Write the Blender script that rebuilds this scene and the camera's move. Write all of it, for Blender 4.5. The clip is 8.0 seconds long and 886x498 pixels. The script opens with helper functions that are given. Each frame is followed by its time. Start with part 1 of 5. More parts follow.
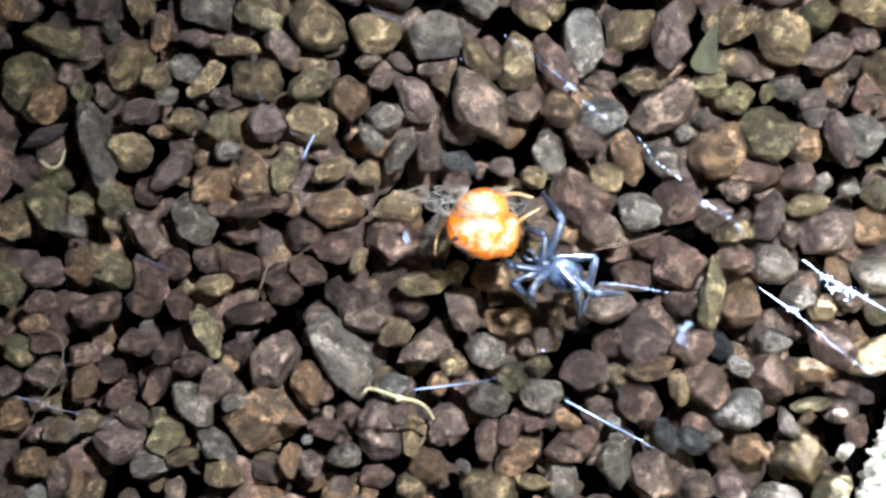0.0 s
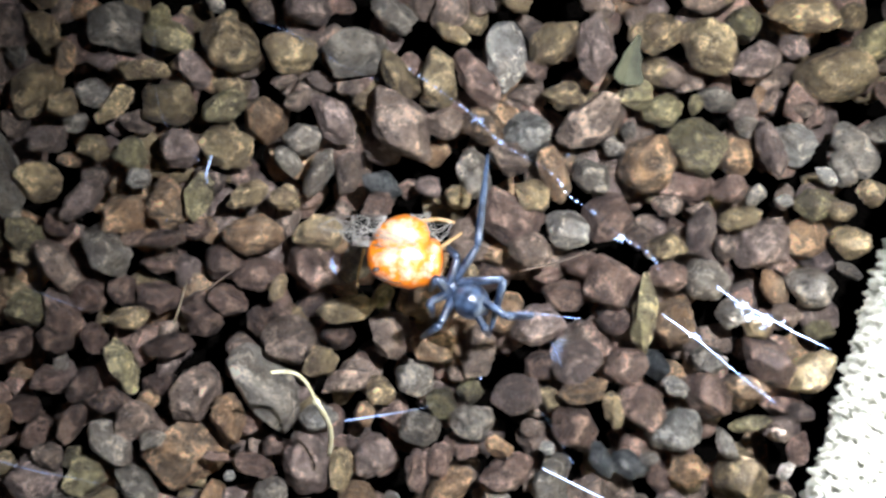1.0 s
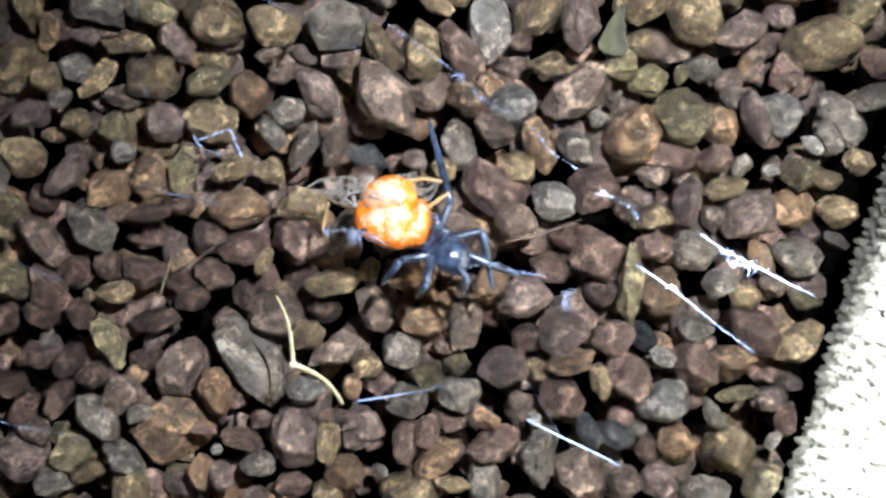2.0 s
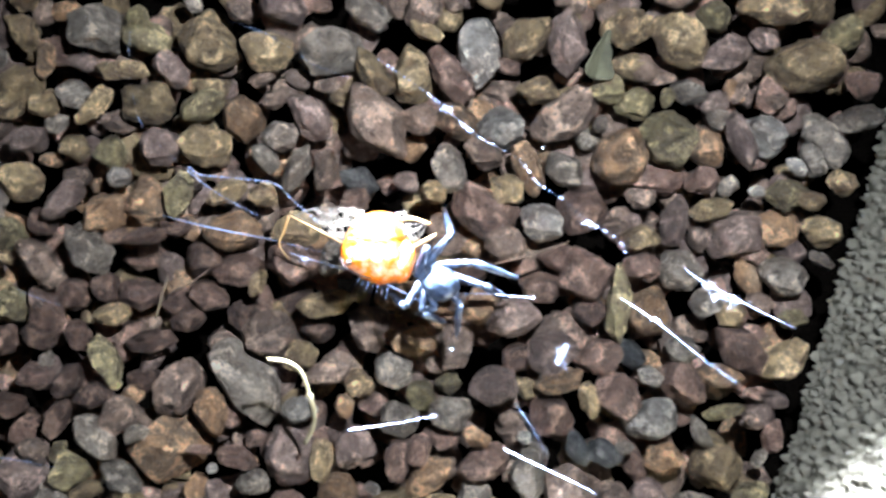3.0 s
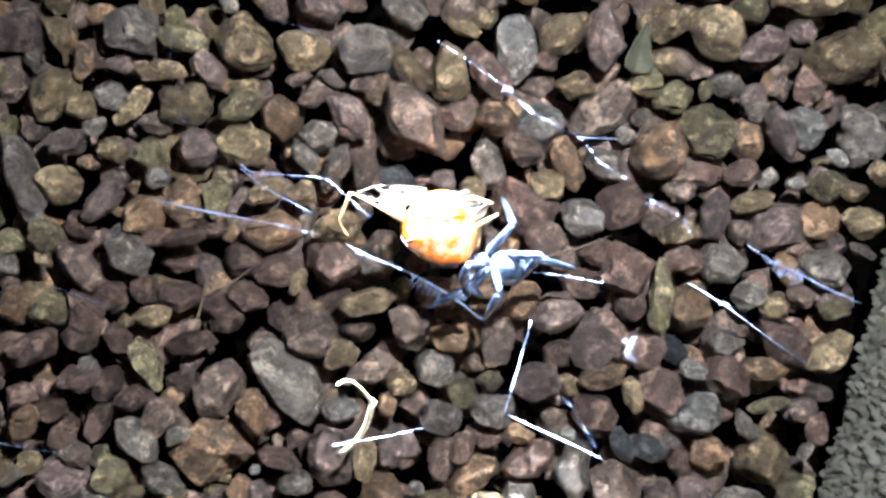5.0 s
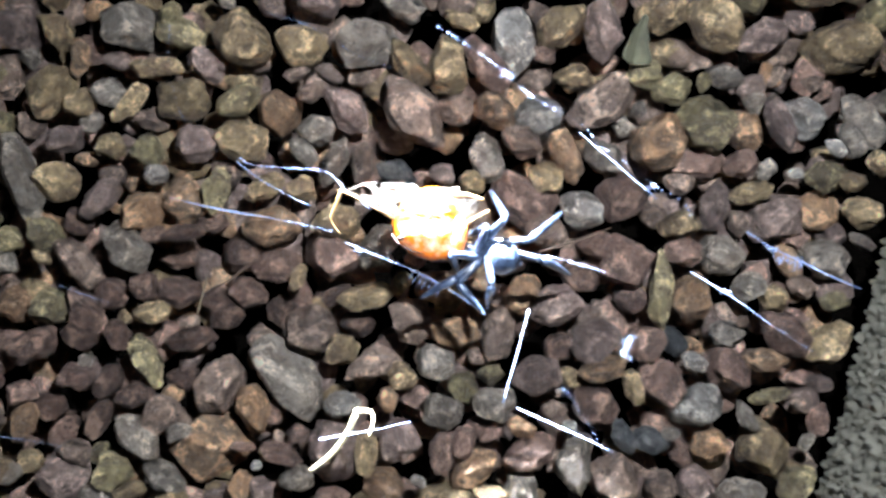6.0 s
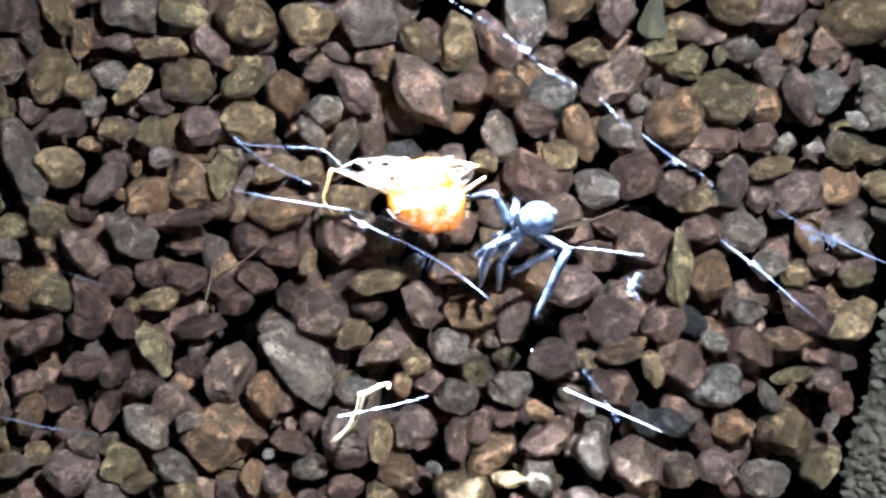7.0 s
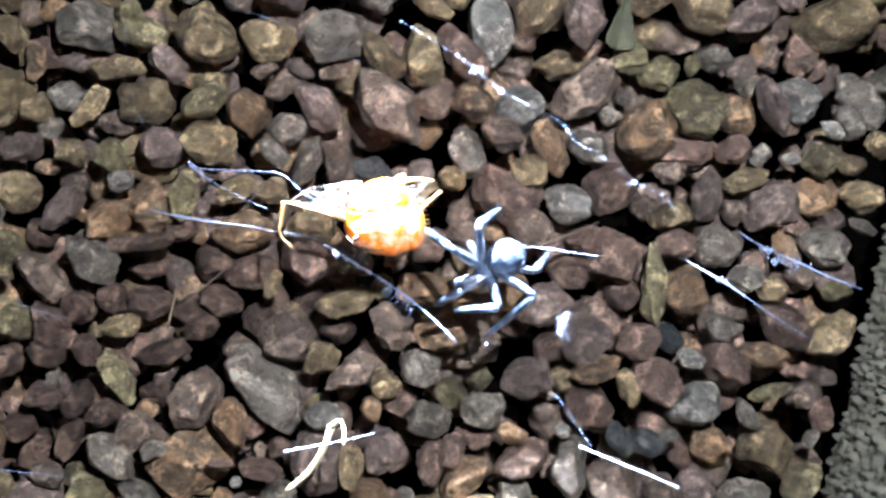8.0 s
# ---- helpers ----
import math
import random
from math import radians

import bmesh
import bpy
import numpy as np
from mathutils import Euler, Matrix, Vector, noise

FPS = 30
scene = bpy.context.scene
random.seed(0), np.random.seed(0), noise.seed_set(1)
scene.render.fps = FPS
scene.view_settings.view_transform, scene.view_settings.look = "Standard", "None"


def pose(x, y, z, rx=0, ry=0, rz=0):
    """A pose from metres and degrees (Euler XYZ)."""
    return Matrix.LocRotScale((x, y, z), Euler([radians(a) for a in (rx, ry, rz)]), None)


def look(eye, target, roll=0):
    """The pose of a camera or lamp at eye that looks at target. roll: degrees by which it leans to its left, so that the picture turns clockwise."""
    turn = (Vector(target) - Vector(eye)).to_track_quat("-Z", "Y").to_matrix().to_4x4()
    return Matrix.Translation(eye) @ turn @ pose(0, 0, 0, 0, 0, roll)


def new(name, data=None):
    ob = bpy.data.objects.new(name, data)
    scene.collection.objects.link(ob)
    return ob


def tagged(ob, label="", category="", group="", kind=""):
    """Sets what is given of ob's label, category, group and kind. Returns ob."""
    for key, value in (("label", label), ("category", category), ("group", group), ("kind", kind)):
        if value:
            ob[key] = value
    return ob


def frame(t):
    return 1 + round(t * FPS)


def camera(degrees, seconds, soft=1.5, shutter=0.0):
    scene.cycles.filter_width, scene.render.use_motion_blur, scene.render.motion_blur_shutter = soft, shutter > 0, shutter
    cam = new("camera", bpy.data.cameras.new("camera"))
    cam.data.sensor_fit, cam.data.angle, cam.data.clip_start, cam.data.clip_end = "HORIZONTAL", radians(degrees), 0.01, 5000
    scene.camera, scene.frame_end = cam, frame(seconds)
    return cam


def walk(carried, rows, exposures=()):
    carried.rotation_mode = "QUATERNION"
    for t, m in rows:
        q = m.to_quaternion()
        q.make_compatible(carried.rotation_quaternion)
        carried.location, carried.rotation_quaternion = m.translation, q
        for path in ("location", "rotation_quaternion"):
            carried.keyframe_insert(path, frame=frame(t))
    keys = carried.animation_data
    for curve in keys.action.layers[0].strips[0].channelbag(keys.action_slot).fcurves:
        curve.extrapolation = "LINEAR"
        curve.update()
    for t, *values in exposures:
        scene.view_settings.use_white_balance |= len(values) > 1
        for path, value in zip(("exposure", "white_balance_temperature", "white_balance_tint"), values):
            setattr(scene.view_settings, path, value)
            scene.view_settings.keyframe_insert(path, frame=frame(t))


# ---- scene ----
cam = camera(42.0, 8.0, soft=2.7)
PATH = [
    (0.0, -10.21, -0.11, 266.00, -0.975, 0.530, 2.828),
    (0.5, -9.65, 1.46, 261.10, -0.443, 0.675, 2.179),
    (1.0, 2.02, 3.30, 256.86, -0.487, -0.592, 1.297),
    (1.5, 4.01, -2.10, 255.42, -1.053, -0.642, 1.005),
    (3.0, 9.05, 3.66, 261.04, -0.822, -0.239, 0.615),
    (3.5, 7.09, 0.19, 261.48, -0.929, -0.256, 0.590),
    (4.0, 0.17, 0.48, 259.68, -0.047, 0.158, 0.304),
    (4.5, 0.00, 0.00, 260.00, -0.000, -0.000, -0.000),
    (6.0, -0.84, -1.14, 259.72, -0.243, -0.402, -0.751),
    (6.5, -2.37, 0.79, 257.11, -0.241, -0.111, -1.144),
    (7.0, -3.27, -3.58, 253.68, -0.625, -0.309, -1.629),
    (7.5, -0.77, -1.14, 251.51, -0.889, -0.258, -2.120),
    (8.0, 2.80, 1.76, 247.48, -0.920, -0.571, -2.603),
]
# the exposure is held
EXPOSURES = [(0.0, 0.0), (8.0, 0.0)]
walk(cam, [(t, pose(x / 1000, y / 1000, z / 1000, rx, ry, rz)) for t, x, y, z, rx, ry, rz in PATH], EXPOSURES)

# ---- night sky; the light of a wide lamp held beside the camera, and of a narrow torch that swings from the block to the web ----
world = bpy.data.worlds.new("night")
scene.world = world
world.use_nodes = True
world.node_tree.nodes["Background"].inputs["Color"].default_value = (0.5, 0.6, 1.0, 1)
world.node_tree.nodes["Background"].inputs["Strength"].default_value = 0.012
LAMP_POWER = 32500.0
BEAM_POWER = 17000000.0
# seconds, eye and aim of the lamps, in millimetres
LAMP = [
    (0.0, (22, 56, 246), (16, -28, 0)),
    (1.0, (44, 46, 238), (34, -36, 0)),
    (1.5, (44, 48, 252), (38, -30, 0)),
    (3.0, (36, 58, 238), (10, -14, 0)),
    (8.0, (34, 58, 250), (6, -14, 0)),
]
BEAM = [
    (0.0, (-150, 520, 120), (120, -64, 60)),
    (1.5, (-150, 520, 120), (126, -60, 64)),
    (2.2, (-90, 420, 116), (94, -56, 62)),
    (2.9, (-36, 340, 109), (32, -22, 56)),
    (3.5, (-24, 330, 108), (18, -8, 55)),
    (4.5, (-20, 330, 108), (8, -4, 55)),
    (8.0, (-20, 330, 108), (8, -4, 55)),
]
MM = 0.001


# ---- materials ----
class Nodes:
    """A small helper to wire a node material."""

    def __init__(self, name):
        self.mat = bpy.data.materials.new(name)
        self.mat.use_nodes = True
        self.tree = self.mat.node_tree
        self.bsdf = self.tree.nodes["Principled BSDF"]

    def add(self, kind, **values):
        node = self.tree.nodes.new(kind)
        for key, value in values.items():
            node.inputs[key.replace("_", " ")].default_value = value
        return node

    def join(self, a, b):
        self.tree.links.new(a, b)

    def noise(self, where, scale, detail=4.0, rough=0.6):
        node = self.add("ShaderNodeTexNoise", Scale=scale, Detail=detail, Roughness=rough)
        self.join(where, node.inputs["Vector"])
        return node.outputs["Fac"]

    def ramp(self, value, low, high):
        node = self.add("ShaderNodeMapRange")
        node.inputs["From Min"].default_value, node.inputs["From Max"].default_value = low, high
        self.join(value, node.inputs["Value"])
        return node.outputs["Result"]

    def mix(self, factor, a, b, how="MIX"):
        node = self.tree.nodes.new("ShaderNodeMix")
        node.data_type, node.blend_type = "RGBA", how
        for socket, value in ((node.inputs[0], factor), (node.inputs[6], a), (node.inputs[7], b)):
            if isinstance(value, (int, float)):
                socket.default_value = value
            elif isinstance(value, tuple):
                socket.default_value = (*value, 1)
            else:
                self.join(value, socket)
        return node.outputs[2]

    def bump(self, height, strength, distance, before=None):
        node = self.add("ShaderNodeBump", Strength=strength, Distance=distance)
        self.join(height, node.inputs["Height"])
        if before is not None:
            self.join(before, node.inputs["Normal"])
        return node.outputs["Normal"]

    def finish(self, color=None, rough=0.8, normal=None, **more):
        if isinstance(color, tuple):
            self.bsdf.inputs["Base Color"].default_value = (*color, 1)
        elif color is not None:
            self.join(color, self.bsdf.inputs["Base Color"])
        if isinstance(rough, (int, float)):
            self.bsdf.inputs["Roughness"].default_value = rough
        else:
            self.join(rough, self.bsdf.inputs["Roughness"])
        if normal is not None:
            self.join(normal, self.bsdf.inputs["Normal"])
        for key, value in more.items():
            self.bsdf.inputs[key.replace("_", " ")].default_value = value
        return self.mat


def stone_material(name, base, second, pits):
    """Crushed rock: a weathered crust beside fresh fracture faces, dust, dark pits and a grainy skin."""
    n = Nodes(name)
    where = n.tree.nodes.new("ShaderNodeNewGeometry").outputs["Position"]
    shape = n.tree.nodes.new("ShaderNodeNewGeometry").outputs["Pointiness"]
    info = n.tree.nodes.new("ShaderNodeObjectInfo").outputs["Random"]
    big = n.ramp(n.noise(where, 105.0, 4.0, 0.55), 0.44, 0.58)
    color = n.mix(big, tuple(c * 0.80 for c in base), tuple(c * 0.76 for c in second))
    mid = n.ramp(n.noise(where, 300.0, 7.0, 0.70), 0.36, 0.62)
    color = n.mix(mid, n.mix(1.0, color, (0.56, 0.53, 0.51), "MULTIPLY"), n.mix(1.0, color, (1.32, 1.32, 1.32), "MULTIPLY"))
    grain = n.noise(where, 2300.0, 4.0, 0.75)
    color = n.mix(n.ramp(grain, 0.60, 0.74), color, tuple(min(1.0, c * 1.8 + 0.07) for c in base))
    # pale dusty crust in patches
    pale = tuple(min(0.6, c * 1.75 + p) for c, p in zip(base, (0.05, 0.040, 0.028)))
    dust = n.ramp(n.noise(where, 210.0, 8.0, 0.70), 0.51, 0.61)
    color = n.mix(dust, color, pale)
    # ridges rubbed pale, and paler still to put lit crests into the colour
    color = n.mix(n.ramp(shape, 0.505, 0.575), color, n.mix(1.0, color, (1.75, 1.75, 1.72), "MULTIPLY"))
    pit = n.ramp(n.noise(where, 760.0, 4.0, 0.62), 0.43, 0.34)
    where_pitted = n.ramp(n.noise(where, 140.0, 2.0), 0.40, 0.56)
    hole = n.tree.nodes.new("ShaderNodeMath")
    hole.operation = "MULTIPLY"
    n.join(pit, hole.inputs[0])
    n.join(where_pitted, hole.inputs[1])
    color = n.mix(n.ramp(hole.outputs["Value"], 0.0, 1.0 / pits), color, tuple(c * 0.2 for c in base))
    tone = n.add("ShaderNodeHueSaturation", Saturation=1.07)
    value = n.add("ShaderNodeMapRange")
    value.inputs["To Min"].default_value, value.inputs["To Max"].default_value = 0.84, 1.80
    n.join(info, value.inputs["Value"])
    n.join(value.outputs["Result"], tone.inputs["Value"])
    n.join(color, tone.inputs["Color"])
    normal = n.bump(n.noise(where, 330.0, 5.0, 0.62), 1.0, 0.0022)
    normal = n.bump(n.noise(where, 1000.0, 4.0, 0.7), 1.0, 0.0026, normal)
    normal = n.bump(grain, 1.0, 0.0017, normal)
    normal = n.bump(n.ramp(hole.outputs["Value"], 1.0, 0.0), 0.9, 0.0006, normal)
    gloss = n.add("ShaderNodeMapRange")
    gloss.inputs["From Min"].default_value, gloss.inputs["From Max"].default_value = 0.35, 0.65
    gloss.inputs["To Min"].default_value, gloss.inputs["To Max"].default_value = 0.36, 0.8
    n.join(n.noise(where, 260.0, 3.0), gloss.inputs["Value"])
    return n.finish(tone.outputs["Color"], gloss.outputs["Result"], normal, Specular_IOR_Level=0.5)


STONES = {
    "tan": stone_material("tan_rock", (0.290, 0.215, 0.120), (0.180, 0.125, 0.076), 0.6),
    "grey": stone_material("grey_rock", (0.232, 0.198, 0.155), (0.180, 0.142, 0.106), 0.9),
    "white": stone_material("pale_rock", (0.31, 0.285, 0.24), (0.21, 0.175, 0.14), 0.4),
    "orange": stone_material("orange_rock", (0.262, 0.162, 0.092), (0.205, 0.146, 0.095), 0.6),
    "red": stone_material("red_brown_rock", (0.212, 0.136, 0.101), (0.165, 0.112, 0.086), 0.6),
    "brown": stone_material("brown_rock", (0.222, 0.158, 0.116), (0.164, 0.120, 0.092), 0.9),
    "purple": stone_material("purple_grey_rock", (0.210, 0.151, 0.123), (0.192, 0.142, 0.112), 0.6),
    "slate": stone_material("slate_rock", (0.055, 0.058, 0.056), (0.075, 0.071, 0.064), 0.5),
    # darker copy of the red rock: the shade of dim hollows is in its colour
    "shaded_red": stone_material("shaded_red_brown_rock", (0.125, 0.078, 0.056), (0.100, 0.066, 0.050), 0.6),
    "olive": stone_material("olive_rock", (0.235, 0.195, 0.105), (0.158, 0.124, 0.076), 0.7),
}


def soil_material():
    n = Nodes("gap_shade_soil")
    where = n.tree.nodes.new("ShaderNodeNewGeometry").outputs["Position"]
    # near-black, below any real soil: the shade of the gaps is in its colour
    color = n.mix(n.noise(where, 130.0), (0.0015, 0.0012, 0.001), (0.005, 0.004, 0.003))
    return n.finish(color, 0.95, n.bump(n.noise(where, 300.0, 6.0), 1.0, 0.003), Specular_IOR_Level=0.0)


def concrete_material():
    """Grey cement skin with sand grains, yellow lichen in patches low on the block."""
    n = Nodes("rough_concrete")
    where = n.tree.nodes.new("ShaderNodeNewGeometry").outputs["Position"]
    color = n.mix(n.noise(where, 210.0, 5.0), (0.105, 0.097, 0.070), (0.245, 0.226, 0.168))
    color = n.mix(n.ramp(n.noise(where, 1500.0, 3.0, 0.7), 0.30, 0.42), (0.13, 0.12, 0.087), color)
    split = n.tree.nodes.new("ShaderNodeSeparateXYZ")
    n.join(where, split.inputs["Vector"])
    foot = n.tree.nodes.new("ShaderNodeMath")
    foot.operation = "MULTIPLY_ADD"
    n.join(split.outputs["Z"], foot.inputs[0])
    foot.inputs[1].default_value = -12.0
    n.join(n.noise(where, 70.0, 5.0, 0.7), foot.inputs[2])
    color = n.mix(n.ramp(foot.outputs["Value"], 0.58, 0.72), color, (0.25, 0.195, 0.075))
    normal = n.bump(n.noise(where, 900.0, 5.0, 0.7), 0.8, 0.0009)
    return n.finish(color, 0.9, normal, Specular_IOR_Level=0.25)


def shell_material(name, base, second, rough, scale, coat=0.0):
    n = Nodes(name)
    where = n.tree.nodes.new("ShaderNodeTexCoord").outputs["Object"]
    color = n.mix(n.ramp(n.noise(where, scale, 3.0), 0.38, 0.62), base, second)
    normal = n.bump(n.noise(where, scale * 5, 3.0), 0.25, 0.0003)
    return n.finish(color, rough, normal, Coat_Weight=coat, Coat_Roughness=0.3)


SOIL = soil_material()
CONCRETE = concrete_material()


def prey_material():
    """Orange cuticle; pale blotches on the back: silk, and glare put into the colour."""
    n = Nodes("orange_cuticle")
    where = n.tree.nodes.new("ShaderNodeTexCoord").outputs["Object"]
    color = n.mix(n.ramp(n.noise(where, 380.0, 3.0), 0.38, 0.62), (0.80, 0.23, 0.012), (0.62, 0.125, 0.004))
    split = n.tree.nodes.new("ShaderNodeSeparateXYZ")
    n.join(where, split.inputs["Vector"])
    silk_glare = n.tree.nodes.new("ShaderNodeMath")
    silk_glare.operation = "MULTIPLY_ADD"
    n.join(n.noise(where, 330.0, 4.0, 0.65), silk_glare.inputs[0])
    silk_glare.inputs[1].default_value = 0.010
    n.join(split.outputs["Z"], silk_glare.inputs[2])
    color = n.mix(n.ramp(silk_glare.outputs["Value"], 0.0078, 0.0108), color, (0.85, 0.70, 0.48))
    normal = n.bump(n.noise(where, 1500.0, 3.0), 0.3, 0.0003)
    return n.finish(color, 0.35, normal, Coat_Weight=0.6, Coat_Roughness=0.2)


ORANGE = prey_material()
AMBER = shell_material("amber_cuticle", (0.50, 0.31, 0.13), (0.36, 0.20, 0.07), 0.4, 500.0, 0.3)
DARK = shell_material("dark_spot", (0.06, 0.03, 0.02), (0.03, 0.015, 0.01), 0.4, 500.0)
SPIDER_BACK = shell_material("spider_abdomen_skin", (0.050, 0.075, 0.120), (0.006, 0.010, 0.020), 0.30, 420.0, 1.0)
SPIDER_LEG = shell_material("spider_leg_skin", (0.062, 0.088, 0.135), (0.008, 0.013, 0.026), 0.30, 420.0, 1.0)
SILK = shell_material("white_silk", (0.34, 0.46, 0.76), (0.52, 0.62, 0.84), 0.22, 600.0)
WRAP = shell_material("pale_silk_wrap", (0.38, 0.33, 0.27), (0.28, 0.24, 0.19), 0.4, 600.0)
STRAW = shell_material("pale_straw", (0.66, 0.58, 0.36), (0.55, 0.46, 0.24), 0.55, 400.0)
DEAD_LEAF = shell_material("olive_dead_leaf", (0.090, 0.086, 0.046), (0.048, 0.045, 0.024), 0.85, 160.0)
DULL_STRAW = shell_material("dull_straw", (0.26, 0.20, 0.12), (0.18, 0.13, 0.075), 0.65, 400.0)
ROOT = shell_material("brown_root", (0.17, 0.11, 0.075), (0.12, 0.08, 0.05), 0.6, 300.0)
RUBBER = shell_material("black_rubber", (0.02, 0.02, 0.02), (0.03, 0.03, 0.03), 0.6, 200.0)


def glow_material(name, power):
    n = Nodes(name)
    return n.finish((0.8, 0.8, 0.8), 0.5, None, Emission_Color=(0.87, 0.975, 1.20, 1), Emission_Strength=power)


LAMP_GLOW = glow_material("lamp_led", LAMP_POWER)
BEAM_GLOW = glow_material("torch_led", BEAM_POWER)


# ---- mesh helpers ----
def to_mesh(name, bm, material, smooth=True):
    data = bpy.data.meshes.new(name)
    bm.to_mesh(data)
    bm.free()
    data.materials.append(material)
    if smooth:
        data.polygons.foreach_set("use_smooth", [True] * len(data.polygons))
    return data


def part(name, bm, material, parent, label="", size=1.0):
    if size != 1.0:
        bmesh.ops.scale(bm, vec=(size, size, size), verts=bm.verts)
    ob = new(name, to_mesh(name, bm, material))
    ob.parent = parent
    return tagged(ob, label)


def thing(name, label, category, group="", kind=""):
    return tagged(new(name), label, category, group, kind)


def tube(bm, points, radii, sides=7, squash=1.0):
    """A closed tube along points (millimetres) with a radius at each."""
    points = [Vector(p) * MM for p in points]
    if not hasattr(radii, "__len__"):
        radii = [radii] * len(points)
    rings, side = [], None
    for i, p in enumerate(points):
        ahead = (points[min(i + 1, len(points) - 1)] - points[max(i - 1, 0)]).normalized()
        if side is None:
            side = ahead.orthogonal().normalized()
        side = (side - ahead * side.dot(ahead)).normalized()
        up = ahead.cross(side)
        rings.append([bm.verts.new(p + (side * math.cos(a) + up * math.sin(a) * squash) * radii[i] * MM)
                      for a in (2 * math.pi * k / sides for k in range(sides))])
    for a, b in zip(rings, rings[1:]):
        for k in range(sides):
            bm.faces.new((a[k], a[(k + 1) % sides], b[(k + 1) % sides], b[k]))
    bm.faces.new(rings[0][::-1])
    bm.faces.new(rings[-1])
    return bm


def curve(points, steps=5):
    """A smooth line through points (Catmull-Rom)."""
    v = [Vector(p) for p in points]
    v = [v[0] * 2 - v[1]] + v + [v[-1] * 2 - v[-2]]
    out = []
    for a, b, c, d in zip(v, v[1:], v[2:], v[3:]):
        for k in range(steps):
            s = k / steps
            out.append(0.5 * (2 * b + (c - a) * s + (2 * a - 5 * b + 4 * c - d) * s * s + (3 * b - a - 3 * c + d) * s ** 3))
    return out + [v[-2]]


def blob(bm, center, radii, turn=(0, 0, 0), level=3, rough=0.0, seed=0.0):
    """A slightly uneven ellipsoid (millimetres)."""
    made = bmesh.ops.create_icosphere(bm, subdivisions=level, radius=1.0)["verts"]
    m = pose(*[c * MM for c in center], *turn) @ Matrix.Diagonal((*[r * MM for r in radii], 1))
    for v in made:
        k = 1 + rough * noise.noise(v.co * 2.2 + Vector((seed, 3 * seed, 7.1)))
        v.co = m @ (v.co * k)
    return made


def bead_line(bm, points, size, gap, seed, patchy=False):
    """Sticky droplets strung along a line."""
    dice = random.Random(seed)
    for a, b in zip(points, points[1:]):
        a, b = Vector(a), Vector(b)
        count = max(1, int((b - a).length / gap))
        for k in range(count):
            bare = patchy and noise.noise(a * 0.16 + Vector((seed * 3.1, 0, 0))) < -0.10
            if dice.random() < (0.06 if bare else 0.7):
                r = size * dice.uniform(0.5, 1.15)
                blob(bm, a.lerp(b, (k + dice.uniform(0.2, 0.8)) / count), (r, r, r), level=1)


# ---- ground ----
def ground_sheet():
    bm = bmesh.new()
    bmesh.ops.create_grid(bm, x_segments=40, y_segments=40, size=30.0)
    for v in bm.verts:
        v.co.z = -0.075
    return tagged(new("ground", to_mesh("ground", bm, SOIL)), "soil under a bed of loose gravel, blackened for the shade of its gaps", "ground", "", "structure")


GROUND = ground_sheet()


def block_height(u, v):
    """Relief of the concrete: lumps of sand and grit with gaps between them, in millimetres."""
    p = Vector((u, v, 0.0))
    lump = noise.noise(p * 0.42 + Vector((9.0, 2.0, 1.0)))
    d = noise.voronoi(p * 0.42)[0]
    cell = min(1.0, (d[1] - d[0]) * 2.2)
    d = noise.voronoi(p * 0.95 + Vector((4.0, 8.0, 0.0)))[0]
    fine = min(1.0, (d[1] - d[0]) * 2.0)
    return 1.0 * lump + 2.0 * cell + 1.0 * fine + 0.5 * noise.noise(p * 1.6)


def concrete_block():
    """An edging block: a rough split face that leans back a little, a worn top edge and a flat top."""
    profile, z = [], -28.0
    while z < 102.0:
        profile.append((0.10 * max(0.0, z) + 1.2 + 0.5 * max(0.0, -1.0 - z), z))
        z += (0.6 if z < 62 else 3.0) if z > -6 else 4.0
    base = profile[-1][0]
    for k in range(1, 9):
        a = math.radians(90 * k / 9)
        profile.append((base + 8 - 8 * math.cos(a), 102 + 8 * math.sin(a)))
    x = base + 8.0
    while x < 160:
        profile.append((x, 110.0))
        x += 1.5 if x < 60 else 12.0
    profile.append((160.0, -28.0))
    length = [0.0]
    for a, b in zip(profile, profile[1:]):
        length.append(length[-1] + math.hypot(b[0] - a[0], b[1] - a[1]))
    along, y = [], -220.0
    while y < 230:
        along.append(y)
        y += 0.6 if -105 < y < 75 else 9.0
    co = []
    for y in along:
        for (x, z), s in zip(profile, length):
            h = block_height(s, y)
            lean = 1.0 if z < 104 else 0.0
            foot = 2.2 * noise.noise(Vector((y * 0.045, z * 0.03, 3.0))) * lean
            co.append(((x - h * lean + foot) * MM, y * MM, (z + h * (1 - lean)) * MM))
    n = len(profile)
    faces = [(i * n + j, (i + 1) * n + j, (i + 1) * n + j + 1, i * n + j + 1) for i in range(len(along) - 1) for j in range(n - 1)]
    faces += [tuple(range(n)), tuple(reversed(range((len(along) - 1) * n, len(along) * n)))]
    data = bpy.data.meshes.new("concrete_block")
    data.from_pydata(co, [], faces)
    data.materials.append(CONCRETE)
    data.polygons.foreach_set("use_smooth", [True] * len(data.polygons))
    ob = new("concrete_block", data)
    ob.matrix_basis = pose(102.4 * MM, 0, 0, 0, 0, -15.4)
    return tagged(ob, "rough grey concrete edging block with yellow lichen stains", "block")


concrete_block()


# ---- gravel ----
def sphere_directions(level):
    bm = bmesh.new()
    bmesh.ops.create_icosphere(bm, subdivisions=level, radius=1.0)
    way = np.array([v.co[:] for v in bm.verts])
    faces = [tuple(v.index for v in f.verts) for f in bm.faces]
    bm.free()
    return way / np.linalg.norm(way, axis=1)[:, None], faces


